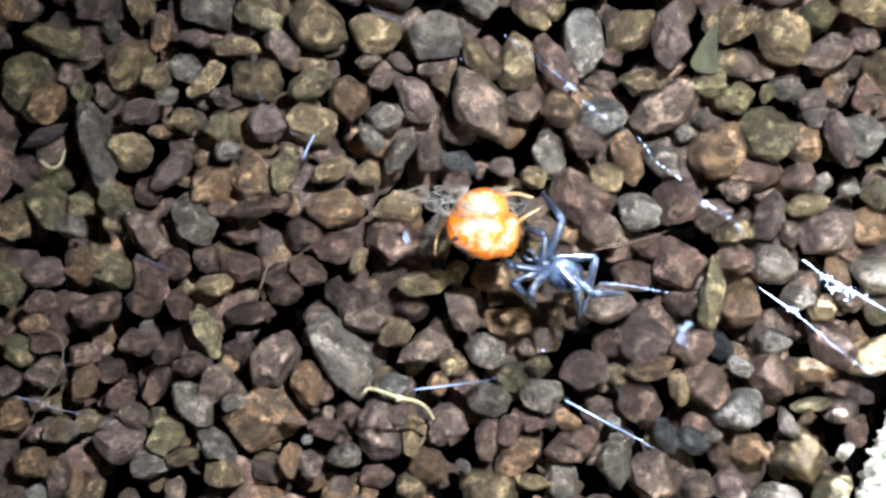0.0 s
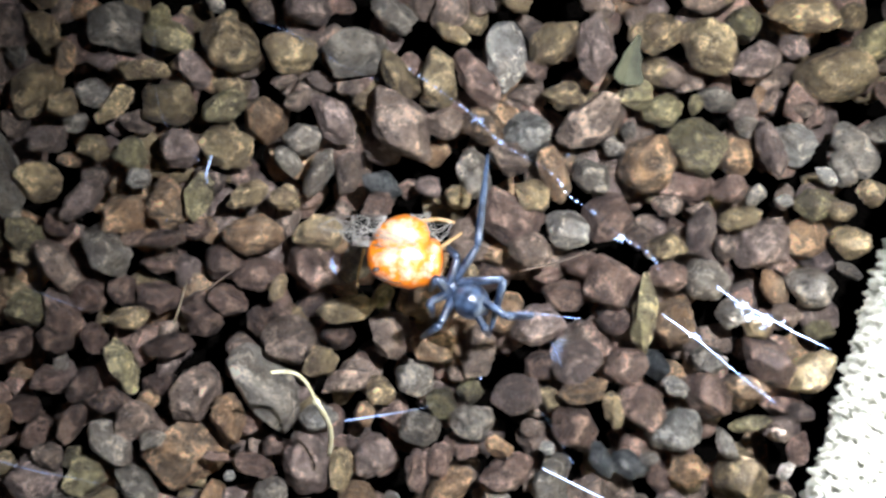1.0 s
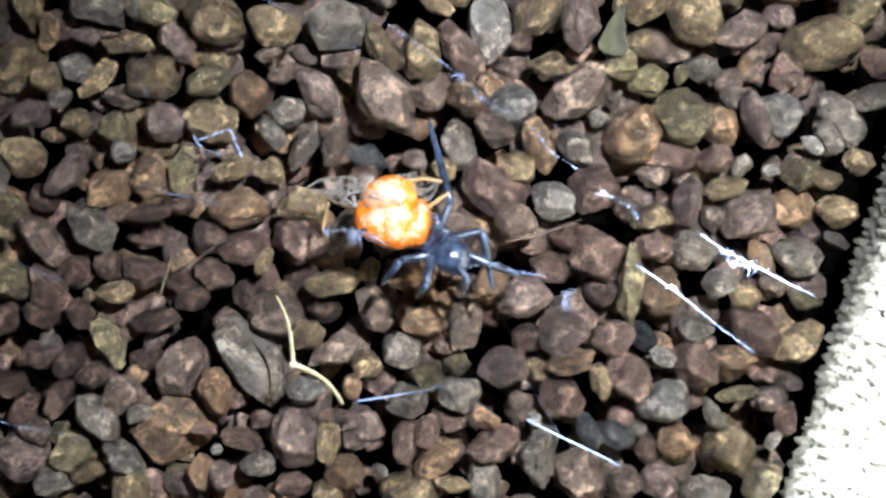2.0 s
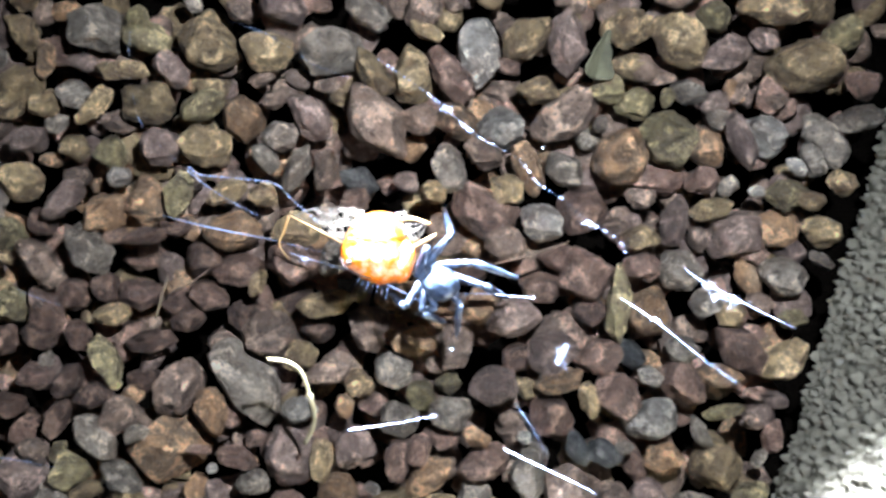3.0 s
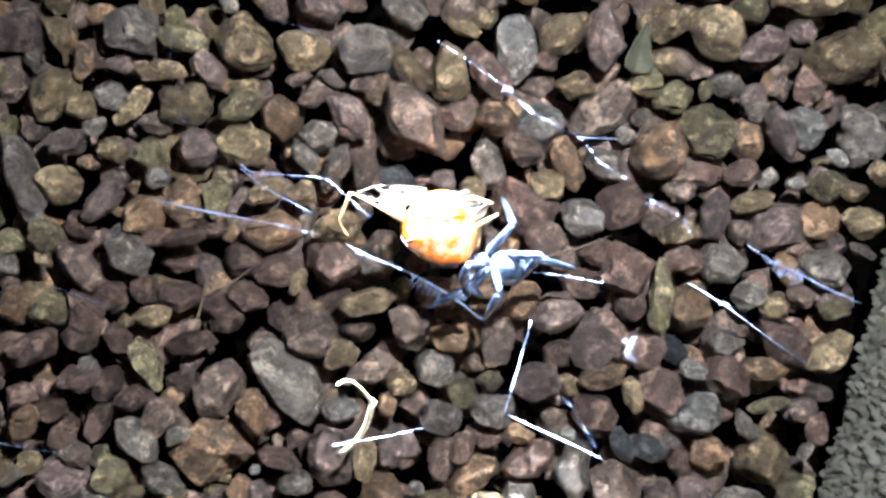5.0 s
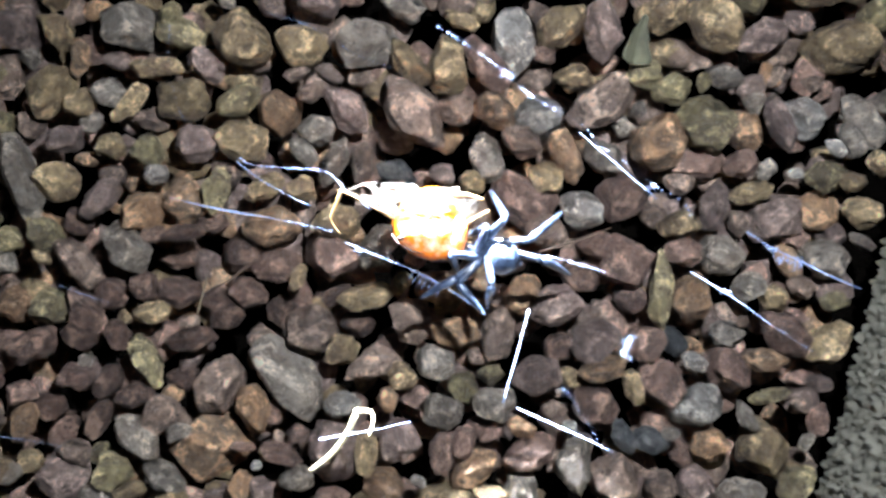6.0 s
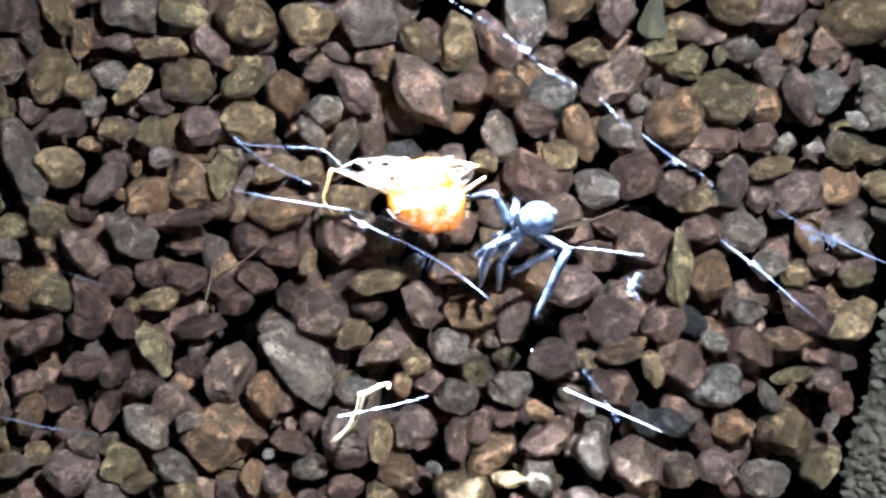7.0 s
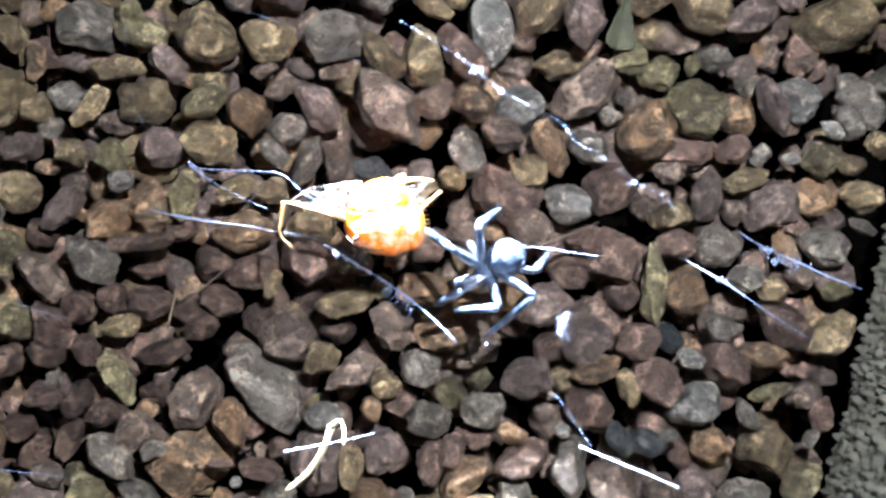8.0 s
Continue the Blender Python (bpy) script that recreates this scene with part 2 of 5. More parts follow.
SPHERES = {level: sphere_directions(level) for level in (2, 3, 4)}


def rock_shape(seed, level, size, taper=0.0, blocky=False, rounded=False):
    """A broken stone that fills a box of the given size: flat fracture planes that meet in worn ridges, with chips and pits."""
    dice = np.random.RandomState(seed)
    way, faces = SPHERES[level]
    # sides: a ring of steep planes that gives the outline its corners
    count = 4 if blocky else dice.randint(6, 9)
    turns = np.arange(count) * 2 * math.pi / count + (dice.uniform(-0.18, 0.18, count) if blocky else dice.uniform(-0.42, 0.42, count))
    turns += dice.uniform(-0.3, 0.3) if blocky else dice.uniform(0, 6.28)
    rise = np.radians(dice.uniform(0, 36, count))
    sides = np.stack((np.cos(turns) * np.cos(rise), np.sin(turns) * np.cos(rise), np.sin(rise)), axis=1)
    side_reach = dice.uniform(0.70, 0.80, count) if blocky else dice.uniform(0.76, 0.94, count)
    # crest: a few broad facets of different slope
    count = dice.randint(3, 6)
    turns = dice.uniform(0, 6.28) + np.arange(count) * 2 * math.pi / count + dice.uniform(-0.5, 0.5, count)
    rise = np.radians(dice.uniform(22, 54, count))
    rise[0] = math.radians(dice.uniform(58, 84))
    crest = np.stack((np.cos(turns) * np.cos(rise), np.sin(turns) * np.cos(rise), np.sin(rise)), axis=1)
    below = np.array(((0.0, 0.0, -1.0), (0.6, 0.2, -0.77), (-0.5, -0.4, -0.77)))
    normals = np.concatenate((sides, crest, below))
    crest_reach = dice.uniform(0.62, 0.84, count)
    crest_reach[0] = dice.uniform(0.52, 0.68)
    reach = np.concatenate((side_reach, crest_reach, (0.7, 0.8, 0.8)))
    sharp = 20.0 if rounded else dice.uniform(34, 110)
    facing = np.clip(way @ normals.T / reach, 0.0, None)
    radius = ((facing ** sharp).sum(axis=1) + (1.0 / 1.18) ** sharp) ** (-1.0 / sharp)
    # broken hollows
    for k in range(dice.randint(1, 4)):
        hollow = dice.normal(size=3)
        hollow[2] = abs(hollow[2])
        hollow /= np.linalg.norm(hollow)
        radius = radius * (1 - dice.uniform(0.06, 0.20) * np.exp(-(1 - way @ hollow) / dice.uniform(0.03, 0.12)))
    co = way * radius[:, None]
    co = (co - co.min(axis=0)) / (co.max(axis=0) - co.min(axis=0)) * 2 - 1
    co[:, 1] *= 1 - taper * co[:, 0]
    co *= np.array(size) / 2
    off = Vector((seed * 1.7 % 50, seed * 0.9 % 50, seed * 2.3 % 50))
    worn = dice.uniform(0.35, 1.0)
    push = []
    for p in co:
        q = Vector(p)
        chip = 1 - abs(noise.noise(q * 0.45 - off)) * 2
        push.append(0.40 * noise.noise(q * 0.28 + off) - 0.9 * max(0.0, chip - 0.62)
                    + worn * (0.34 * noise.noise(q * 0.9 + off) + 0.34 * noise.noise(q * 2.1 - off)))
    return co + way * np.array(push)[:, None] * min(1.0, min(size) / 7.0), faces


def rock_data(name, co, faces, material):
    data = bpy.data.meshes.new(name)
    data.from_pydata((co * MM).tolist(), [], faces)
    data.materials.append(material)
    data.polygons.foreach_set("use_smooth", [True] * len(data.polygons))
    return data


LAID = []


def stone(kind, x, y, long, wide, turn, deep, taper=0.0, blocky=False, rounded=False, cup=0.0):
    """One loose stone of the bed, in millimetres; deep: how many layers down it lies."""
    seed = int(abs(x * 131.7 + y * 57.3) * 10)
    dice = random.Random(seed)
    high = min(long, wide) * dice.uniform(1.15, 1.5)
    co, faces = rock_shape(seed % 9973, 4 if long > 6.5 else 3, (long, wide, high), taper, blocky, rounded)
    if cup:
        far = np.hypot(co[:, 0], co[:, 1])
        co[:, 2] -= np.where(co[:, 2] > 0, 3.4 * np.exp(-(far / cup) ** 4), 0.0)
    ob = new("stone", rock_data("stone", co, faces, STONES[kind]))
    ob.parent = GROUND
    # larger stones stand higher than the small ones wedged between them
    z = (0.12 * min(wide, 14.0) + 0.6, -6.0, -14.0)[deep] + dice.uniform(-1.2, 1.2) - high / 2
    ob.matrix_basis = pose(x * MM, y * MM, z * MM, dice.uniform(-9, 9), dice.uniform(-9, 9), turn)
    LAID.append((x, y, long, wide))
    return ob


# ---- the spider ----
WEB = 30.0
SIZE = 1.05
BODY = [
    (0.0, 10.4, -7.0, 153.8, 0),
    (0.5, 10.4, -6.4, 151.4, 0),
    (1.0, 7.6, -6.9, 145.2, 0),
    (1.5, 7.0, -4.7, 156.8, 0),
    (3.0, 7.2, -5.0, 148.4, 0),
    (3.5, 8.0, -4.4, 220.1, 0),
    (4.0, 9.7, -4.1, 107.6, 0),
    (4.5, 11.2, -3.8, 163.3, 0),
    (6.0, 9.5, -3.0, 161.9, 0),
    (6.5, 13.7, -2.1, 163.9, 0),
    (7.0, 13.3, -2.2, 203.9, 0),
    (7.5, 13.4, -5.6, 207.6, 0),
    (8.0, 14.0, -5.5, 208.9, 0),
]


def spider():
    root = thing("spider", "small dark glossy spider wrapping its prey in silk", "spider")
    bm = bmesh.new()
    blob(bm, (-2.9, 0, 0.4), (3.6, 3.4, 3.3), level=4, rough=0.05, seed=2.0)
    part("abdomen", bm, SPIDER_BACK, root, "round glossy dark abdomen", size=SIZE)
    bm = bmesh.new()
    blob(bm, (1.9, 0, -0.2), (2.1, 1.65, 1.1), level=3, rough=0.08, seed=5.0)
    blob(bm, (3.6, 0, 0.1), (0.9, 0.95, 0.85), level=2)
    part("head", bm, SPIDER_LEG, root, size=SIZE)
    for s in (-1, 1):
        bm = bmesh.new()
        tube(bm, curve([(4.1, 0.4 * s, 0), (5.2, 0.9 * s, -0.1), (6.0, 0.6 * s, -0.7)], 4), [0.32] * 4 + [0.3] * 4 + [0.2], 8)
        part("palp", bm, SPIDER_LEG, root, size=SIZE)
    bm = bmesh.new()
    for a in range(5):
        blob(bm, (-6.6, 0.35 * math.cos(a * 1.26), 0.35 * math.sin(a * 1.26) - 0.6), (0.5, 0.22, 0.22), level=1)
    part("spinneret", bm, SPIDER_LEG, root, size=SIZE)
    return root


# hip (forward, sideways), thigh and shin length, then seconds with knee and foot in the plan, all in millimetres
LEGS = [
    ((1.9, -1.1), 8.4, 19.5, [
        (0.0, 12.2, 3.4, 8.6, 9.0), (0.5, 12.9, 2.3, 10.1, 9.0), (1.0, 16.0, 9.6, 13.0, 20.6), (1.5, 11.2, 11.1, 5.1, 25.3), (3.0, 11.8, 3.3, 10.1, 9.0), (3.5, 13.3, 6.2, 10.4, 12.4), (4.0, 15.9, 5.0, 13.1, 10.6), (4.5, 15.3, 4.6, 11.9, 10.8), (6.0, 12.8, 3.4, 10.6, 9.7), (6.5, 16.8, 11.8, 16.0, 21.3), (7.0, 8.1, 3.6, 3.7, 3.7), (7.5, 16.2, 2.5, 10.9, 5.4), (8.0, 6.5, -1.8, 1.4, 2.2)]),
    ((1.4, -1.3), 9.5, 12.1, [
        (0.0, 18.6, -4.3, 16.4, -17.7), (0.5, 19.0, -3.6, 18.4, -16.1), (1.0, 16.1, -4.3, 14.1, -14.9), (1.5, 15.1, -0.4, 13.5, -12.6), (3.0, 20.9, -1.9, 25.7, -5.6), (3.5, 17.9, -1.1, 23.0, -5.6), (4.0, 19.3, -2.3, 28.9, -1.1), (4.5, 24.3, -4.2, 27.1, -8.3), (6.0, 17.8, -0.6, 25.2, 5.0), (6.5, 25.4, -1.5, 28.0, -9.0), (7.0, 11.3, -0.3, 12.5, 2.6), (7.5, 10.8, 2.2, 5.4, 2.9), (8.0, 11.5, 1.7, 16.4, 4.7)]),
    ((0.85, -1.3), 11.6, 15.0, [
        (0.0, 17.8, -11.3, 25.9, -11.5), (0.5, 19.3, -9.3, 25.6, -11.9), (1.0, 16.5, -11.0, 23.2, -11.9), (1.5, 17.2, -7.6, 23.9, -9.1), (3.0, 19.9, -7.4, 23.9, -10.1), (3.5, 21.9, -5.0, 24.2, -8.7), (4.0, 19.9, -5.1, 26.7, -7.9), (4.5, 17.6, 0.1, 12.5, -3.3), (6.0, 21.7, -4.8, 27.3, -7.8), (6.5, 20.3, -7.2, 24.1, -8.9), (7.0, 21.5, -6.6, 14.6, -20.7), (7.5, 23.4, -9.9, 14.9, -18.6), (8.0, 21.0, -11.0, 11.6, -19.1)]),
    ((0.35, -1.0), 9.0, 10.0, [
        (0.0, 14.2, -9.7, 16.0, -16.6), (0.5, 15.9, -10.6, 16.7, -15.6), (1.0, 12.6, -13.3, 14.1, -16.0), (1.5, 11.7, -9.3, 11.2, -11.5), (3.0, 13.7, -10.8, 13.0, -17.6), (3.5, 8.3, -6.8, 10.0, -10.2), (4.0, 11.5, -13.0, 10.4, -17.5), (4.5, 12.5, -8.9, 9.7, -15.7), (6.0, 10.1, -8.9, 9.4, -13.4), (6.5, 14.6, -11.5, 18.7, -14.9), (7.0, 20.4, -7.1, 10.4, -11.5), (7.5, 21.9, -4.0, 30.6, -4.0), (8.0, 26.5, -7.8, 25.4, -3.7)]),
    ((1.9, 1.1), 6.9, 8.4, [
        (0.0, 8.5, 0.6, 4.4, 1.1), (0.5, 9.2, 1.6, 6.3, 3.6), (1.0, 7.3, -0.1, 4.5, 2.4), (1.5, 7.1, 2.2, 4.3, 4.4), (3.0, 6.8, 0.4, 5.1, -3.0), (3.5, 8.8, 2.8, 5.4, -0.1), (4.0, 13.1, 1.6, 10.3, 5.5), (4.5, 7.4, -6.1, 6.9, -11.1), (6.0, 9.4, 1.8, 6.0, 0.2), (6.5, 9.4, -10.3, 11.1, -19.2), (7.0, 5.0, -8.9, 4.9, -14.0), (7.5, 7.7, -6.4, 9.0, -0.5), (8.0, 9.4, 0.2, 10.2, -2.0)]),
    ((1.4, 1.3), 6.9, 8.4, [
        (0.0, 1.5, -10.4, 7.6, -15.3), (0.5, 3.9, -6.5, 5.9, -14.3), (1.0, 2.5, -8.5, 3.2, -11.8), (1.5, 3.9, -1.2, 1.8, -6.2), (3.0, 9.2, -12.2, 4.6, -13.2), (3.5, 5.5, -8.0, 8.9, -13.6), (4.0, 8.1, -11.4, 2.0, -12.0), (4.5, 9.7, -9.5, 13.6, -10.0), (6.0, 2.8, -3.2, 4.2, -7.1), (6.5, 7.1, -0.2, 10.0, 6.2), (7.0, 8.2, -5.1, 5.5, -10.0), (7.5, 11.1, -12.7, 3.8, -10.3), (8.0, 14.6, -12.8, 5.5, -13.0)]),
    ((0.85, 1.3), 6.9, 8.4, [
        (0.0, 1.9, -6.9, 0.2, -6.0), (0.5, 3.3, -5.4, 2.8, -8.8), (1.0, 3.5, -4.6, 2.5, -7.4), (1.5, 5.1, -10.5, 7.4, -13.8), (3.0, 2.9, -10.9, -0.5, -8.7), (3.5, 2.1, -6.9, 5.0, -12.5), (4.0, 4.8, -9.7, 10.4, -14.7), (4.5, 6.3, -11.7, 1.8, -8.9), (6.0, 2.4, -10.5, 9.1, -15.6), (6.5, 6.3, -10.2, 1.9, -9.6), (7.0, 4.9, -14.0, 8.7, -14.8), (7.5, 5.8, -15.6, 1.6, -10.0), (8.0, 6.2, -8.2, 7.7, -10.4)]),
    ((0.35, 1.0), 6.9, 8.4, [
        (0.0, 6.2, -11.3, 7.5, -14.7), (0.5, 5.8, -13.2, 9.3, -15.3), (1.0, 4.3, -12.9, 0.5, -16.3), (1.5, -3.8, -3.0, -7.1, -3.6), (3.0, 5.8, -14.3, 10.9, -14.8), (3.5, 3.8, -10.3, 6.7, -14.2), (4.0, 5.9, -14.2, 8.4, -15.3), (4.5, 4.1, -12.8, 0.1, -14.5), (6.0, -0.9, -11.0, -4.3, -12.1), (6.5, 10.1, -13.7, 11.7, -20.4), (7.0, 6.2, -6.2, 4.5, -7.8), (7.5, 6.9, -14.5, 5.2, -16.1), (8.0, 5.0, -11.3, 2.8, -12.8)]),
]


def leg_pair(root, hip, thigh, shin):
    thigh, shin = thigh / SIZE, shin / SIZE
    bm = bmesh.new()
    n = 9
    tube(bm, [(thigh * k / (n - 1), 0, 0.35 * math.sin(math.pi * k / (n - 1))) for k in range(n)],
         [0.66, 0.84, 0.94, 0.94, 0.88, 0.80, 0.74, 0.70, 0.62], 9)
    upper = part("leg", bm, SPIDER_LEG, root, size=SIZE)
    bm = bmesh.new()
    n = 13
    tube(bm, [(shin * k / (n - 1), 0, 0.4 * math.sin(math.pi * k / (n - 1))) for k in range(n)],
         [0.62, 0.84, 0.84, 0.80, 0.76, 0.72, 0.74, 0.66, 0.60, 0.54, 0.48, 0.38, 0.2], 8)
    dice = random.Random(int(thigh * 100))
    for k in range(36):
        x, a = shin * dice.uniform(0.05, 0.97), dice.uniform(0, 6.28)
        out = (0, math.cos(a), math.sin(a))
        tube(bm, [(x, 0.3 * out[1], 0.3 * out[2] + 0.2), (x + 0.5, 0.95 * out[1], 0.95 * out[2] + 0.2)], [0.04, 0.015], 3)
    lower = part("shin", bm, SPIDER_LEG, upper, size=SIZE)
    return upper, lower


# ---- the prey ----
PREY = [
    (0.0, -4.8, 0.9, 0.0, 0, 0),
    (0.5, -2.7, 1.7, 0.0, 0, 0),
    (1.0, -3.6, 0.2, 2.0, 0, 0),
    (1.5, -2.5, 2.8, 4.0, 0, 0),
    (3.0, -3.4, -0.0, -4.0, 0, 0),
    (3.5, -2.6, 3.5, -5.0, 0, 0),
    (4.0, -0.4, 1.5, -5.0, 0, 0),
    (4.5, 0.1, 3.3, -6.0, 0, 0),
    (6.0, -2.2, 2.5, -6.0, 0, 0),
    (6.5, -0.1, 3.5, -5.0, 0, 0),
    (7.0, -5.6, 3.8, -2.0, 0, 0),
    (7.5, -3.9, 1.9, -2.0, 0, 0),
    (8.0, -6.5, 4.1, 4.0, 0, 0),
]


def prey():
    root = thing("insect_prey", "bright orange insect caught and wrapped in white silk", "insect")
    bm = bmesh.new()
    for v in blob(bm, (0.3, -0.6, 0), (6.7, 5.3, 4.0), (0, 0, -12), 4, 0.05, 1.0):
        v.co *= 1 + 0.020 * math.sin(v.co.x / MM * 2.2 + 0.25 * v.co.y / MM + 0.5)
    part("abdomen", bm, ORANGE, root, "swollen orange abdomen with faint rings", size=SIZE * 1.08)
    bm = bmesh.new()
    blob(bm, (0.0, 3.0, 1.0), (5.0, 3.9, 3.0), (0, 0, 10), 3, 0.07, 4.0)
    part("thorax", bm, ORANGE, root, size=SIZE * 1.08)
    bm = bmesh.new()
    blob(bm, (5.0, -1.4, 0.4), (2.1, 4.2, 2.9), (0, 0, -6), 3, 0.06, 6.0)
    part("tail_plate", bm, ORANGE, root, "orange plate with a fringe of short spines", size=SIZE * 1.08)
    bm = bmesh.new()
    for k in range(11):
        y = -5.0 + 0.72 * k
        x = 7.0 - 0.05 * (k - 6) ** 2
        tube(bm, [(x - 0.4, y, 0.8), (x + 1.0, y - 0.15 + 0.1 * (k % 3), 1.0)], [0.13, 0.04], 4)
    part("fringe", bm, AMBER, root, size=SIZE * 1.08)
    bm = bmesh.new()
    blob(bm, (-4.4, -2.5, 2.5), (0.75, 0.45, 0.4), (0, 0, 20), 2)
    part("eye_spot", bm, DARK, root, "small dark spot", size=SIZE * 1.08)
    bm = bmesh.new()
    tube(bm, curve([(-6.0, -2.0, 1.2), (-4.6, -3.6, 1.9), (-2.2, -4.6, 2.1), (0.6, -5.0, 2.0)], 5), 0.16, 6)
    part("stripe", bm, DARK, root, "thin dark stripe", size=SIZE * 1.08)
    bm = bmesh.new()
    for pts in (((0.0, 0.0, 0.0), (-4.5, 2.0, 0.4), (-10.6, 4.5, 0.0)), ((-10.6, 4.5, 0.0), (-11.4, 1.6, -0.4), (-12.0, -0.8, -0.8), (-10.2, -3.3, -1.2))):
        tube(bm, curve(pts, 5), [0.40 - 0.02 * k for k in range(len(curve(pts, 5)))], 7)
    hind_leg = part("hind_leg", bm, AMBER, root, "long thin bent leg", size=SIZE * 1.08)
    for pts, r in ((((6.0, 0.6, 1.0), (8.0, 2.0, 1.4), (10.4, 3.6, 1.8)), 0.40),
                   (((2.5, 5.4, 1.0), (6.0, 6.0, 1.4), (9.2, 5.4, 1.6)), 0.42),
                   (((-1.0, -4.4, -1.5), (-0.4, -5.6, -2.0), (1.4, -6.0, -2.2)), 0.25)):
        bm = bmesh.new()
        line = curve(pts, 5)
        tube(bm, line, [r * (1.1 - 0.5 * k / len(line)) for k in range(len(line))], 7)
        part("leg", bm, AMBER, root, size=SIZE * 1.08)
    # a net of fine threads over the wings and the back
    dice = random.Random(12)
    corners = [(-14.6, 4.9, 0.8), (-11.5, 6.3, 0.8), (-8.6, 6.7, 1.0), (-5.5, 6.4, 1.5), (-2.5, 6.6, 2.2), (-4.6, 4.0, 2.6), (-5.6, 1.4, 2.0),
               (-8.4, 2.2, 1.2), (-7.0, 4.4, 1.5), (-10.8, 4.2, 1.0)]
    bm = bmesh.new()
    for k in range(64):
        a, b = dice.sample(corners, 2)
        if (Vector(a) - Vector(b)).length > 8:
            continue
        mid = (Vector(a) + Vector(b)) / 2 + Vector((dice.uniform(-0.8, 0.8), dice.uniform(-0.8, 0.8), dice.uniform(-0.4, 0.6)))
        tube(bm, curve([a, mid, b], 4), dice.uniform(0.03, 0.075), 4)
    corners = [(1.5, 6.8, 1.8), (4.5, 7.2, 1.6), (8.8, 5.6, 1.5), (6.0, 4.2, 1.2), (4.0, 3.0, 2.0), (6.6, 2.2, 1.2), (2.0, 4.6, 3.0)]
    for k in range(26):
        a, b = dice.sample(corners, 2)
        mid = (Vector(a) + Vector(b)) / 2 + Vector((dice.uniform(-0.6, 0.6), dice.uniform(-0.6, 0.6), dice.uniform(-0.3, 0.5)))
        tube(bm, curve([a, mid, b], 4), dice.uniform(0.03, 0.075), 4)
    # a few strands over the back
    for k in range(14):
        y0, tilt = dice.uniform(0.5, 6.0), dice.uniform(-2.5, 2.5)
        line = []
        for j in range(9):
            x = -5.0 + 10.0 * j / 8
            y = y0 + tilt * (j / 4 - 1)
            h = max(0.05, 1 - ((x + 0.4) / 5.6) ** 2 - ((y - 0.9) / 6.4) ** 2)
            line.append((x, y, 3.75 * math.sqrt(h) + 0.25 + (0.3 if y > 2 else 0)))
        tube(bm, line, dice.uniform(0.04, 0.08), 4)
    tagged(part("silk_wrap", bm, WRAP, root, "tangle of fine white silk threads", size=SIZE * 1.08), kind="stuff")
    return root, hind_leg


# ---- web and litter ----
def silk_thread(points, radius, beads=0.0, clumps=(), patchy=False, fans=(), label="thin white silk thread of the web", seed=1):
    root = thing("silk_thread", label, "spider web", "threads of the web")
    bm = bmesh.new()
    line = curve(points, 8)
    n = len(line)
    grow = np.interp(np.arange(n), np.linspace(0, n - 1, len(radius)), radius)
    tube(bm, line, (grow * 0.6).tolist(), 6)
    part("strand", bm, SILK, root)
    if beads:
        bm = bmesh.new()
        bead_line(bm, line, beads, beads * 3.6, seed, patchy)
        tagged(part("dew", bm, SILK, root, "tiny sticky droplets"), kind="stuff")
    if clumps:
        bm = bmesh.new()
        dice = random.Random(seed + 5)
        for x, y, z, spread in clumps:
            for k in range(9):
                a = Vector((x + dice.gauss(0, spread), y + dice.gauss(0, spread * 0.5), z + dice.gauss(0, 0.4)))
                b = a + Vector((dice.uniform(-0.5, 0.5), dice.uniform(-0.4, 0.4), dice.uniform(-0.3, 0.3)))
                c = b + Vector((dice.uniform(-0.7, 0.7), dice.uniform(-0.7, 0.7), dice.uniform(-0.4, 0.4)))
                tube(bm, curve([a, b, c], 3), dice.uniform(0.03, 0.07), 5)
            for k in range(7):
                r = dice.uniform(0.08, 0.24)
                blob(bm, (x + dice.gauss(0, spread), y + dice.gauss(0, spread * 0.6), z + dice.gauss(0, 0.3)), (r, r * 0.8, r), level=1)
        tagged(part("silk_clump", bm, SILK, root, "tuft of crumpled silk"), kind="stuff")
    for x, y, way, size in fans:
        # a swathe of close parallel fibres, freshly drawn
        bm = bmesh.new()
        a = math.radians(way)
        dice = random.Random(seed + int(10 * x))
        for k in range(1, 8):
            s = (k - 4) * 0.30 * size
            long = size * dice.uniform(0.8, 1.15)
            base = Vector((x - s * math.sin(a) * 1.1, y + s * math.cos(a) * 1.1, 0.0))
            out = Vector((math.cos(a + 0.07 * (k - 4)), math.sin(a + 0.07 * (k - 4)), 0.0))
            tube(bm, curve([base, base + out * long * 0.5 + Vector((0, 0, 0.4)), base + out * long], 4), [0.02, 0.03, 0.045, 0.055, 0.055, 0.05, 0.04, 0.03, 0.02], 4)
        tagged(part("silk_swathe", bm, SILK, root, "swathe of fresh parallel silk fibres"), kind="stuff")
    return root


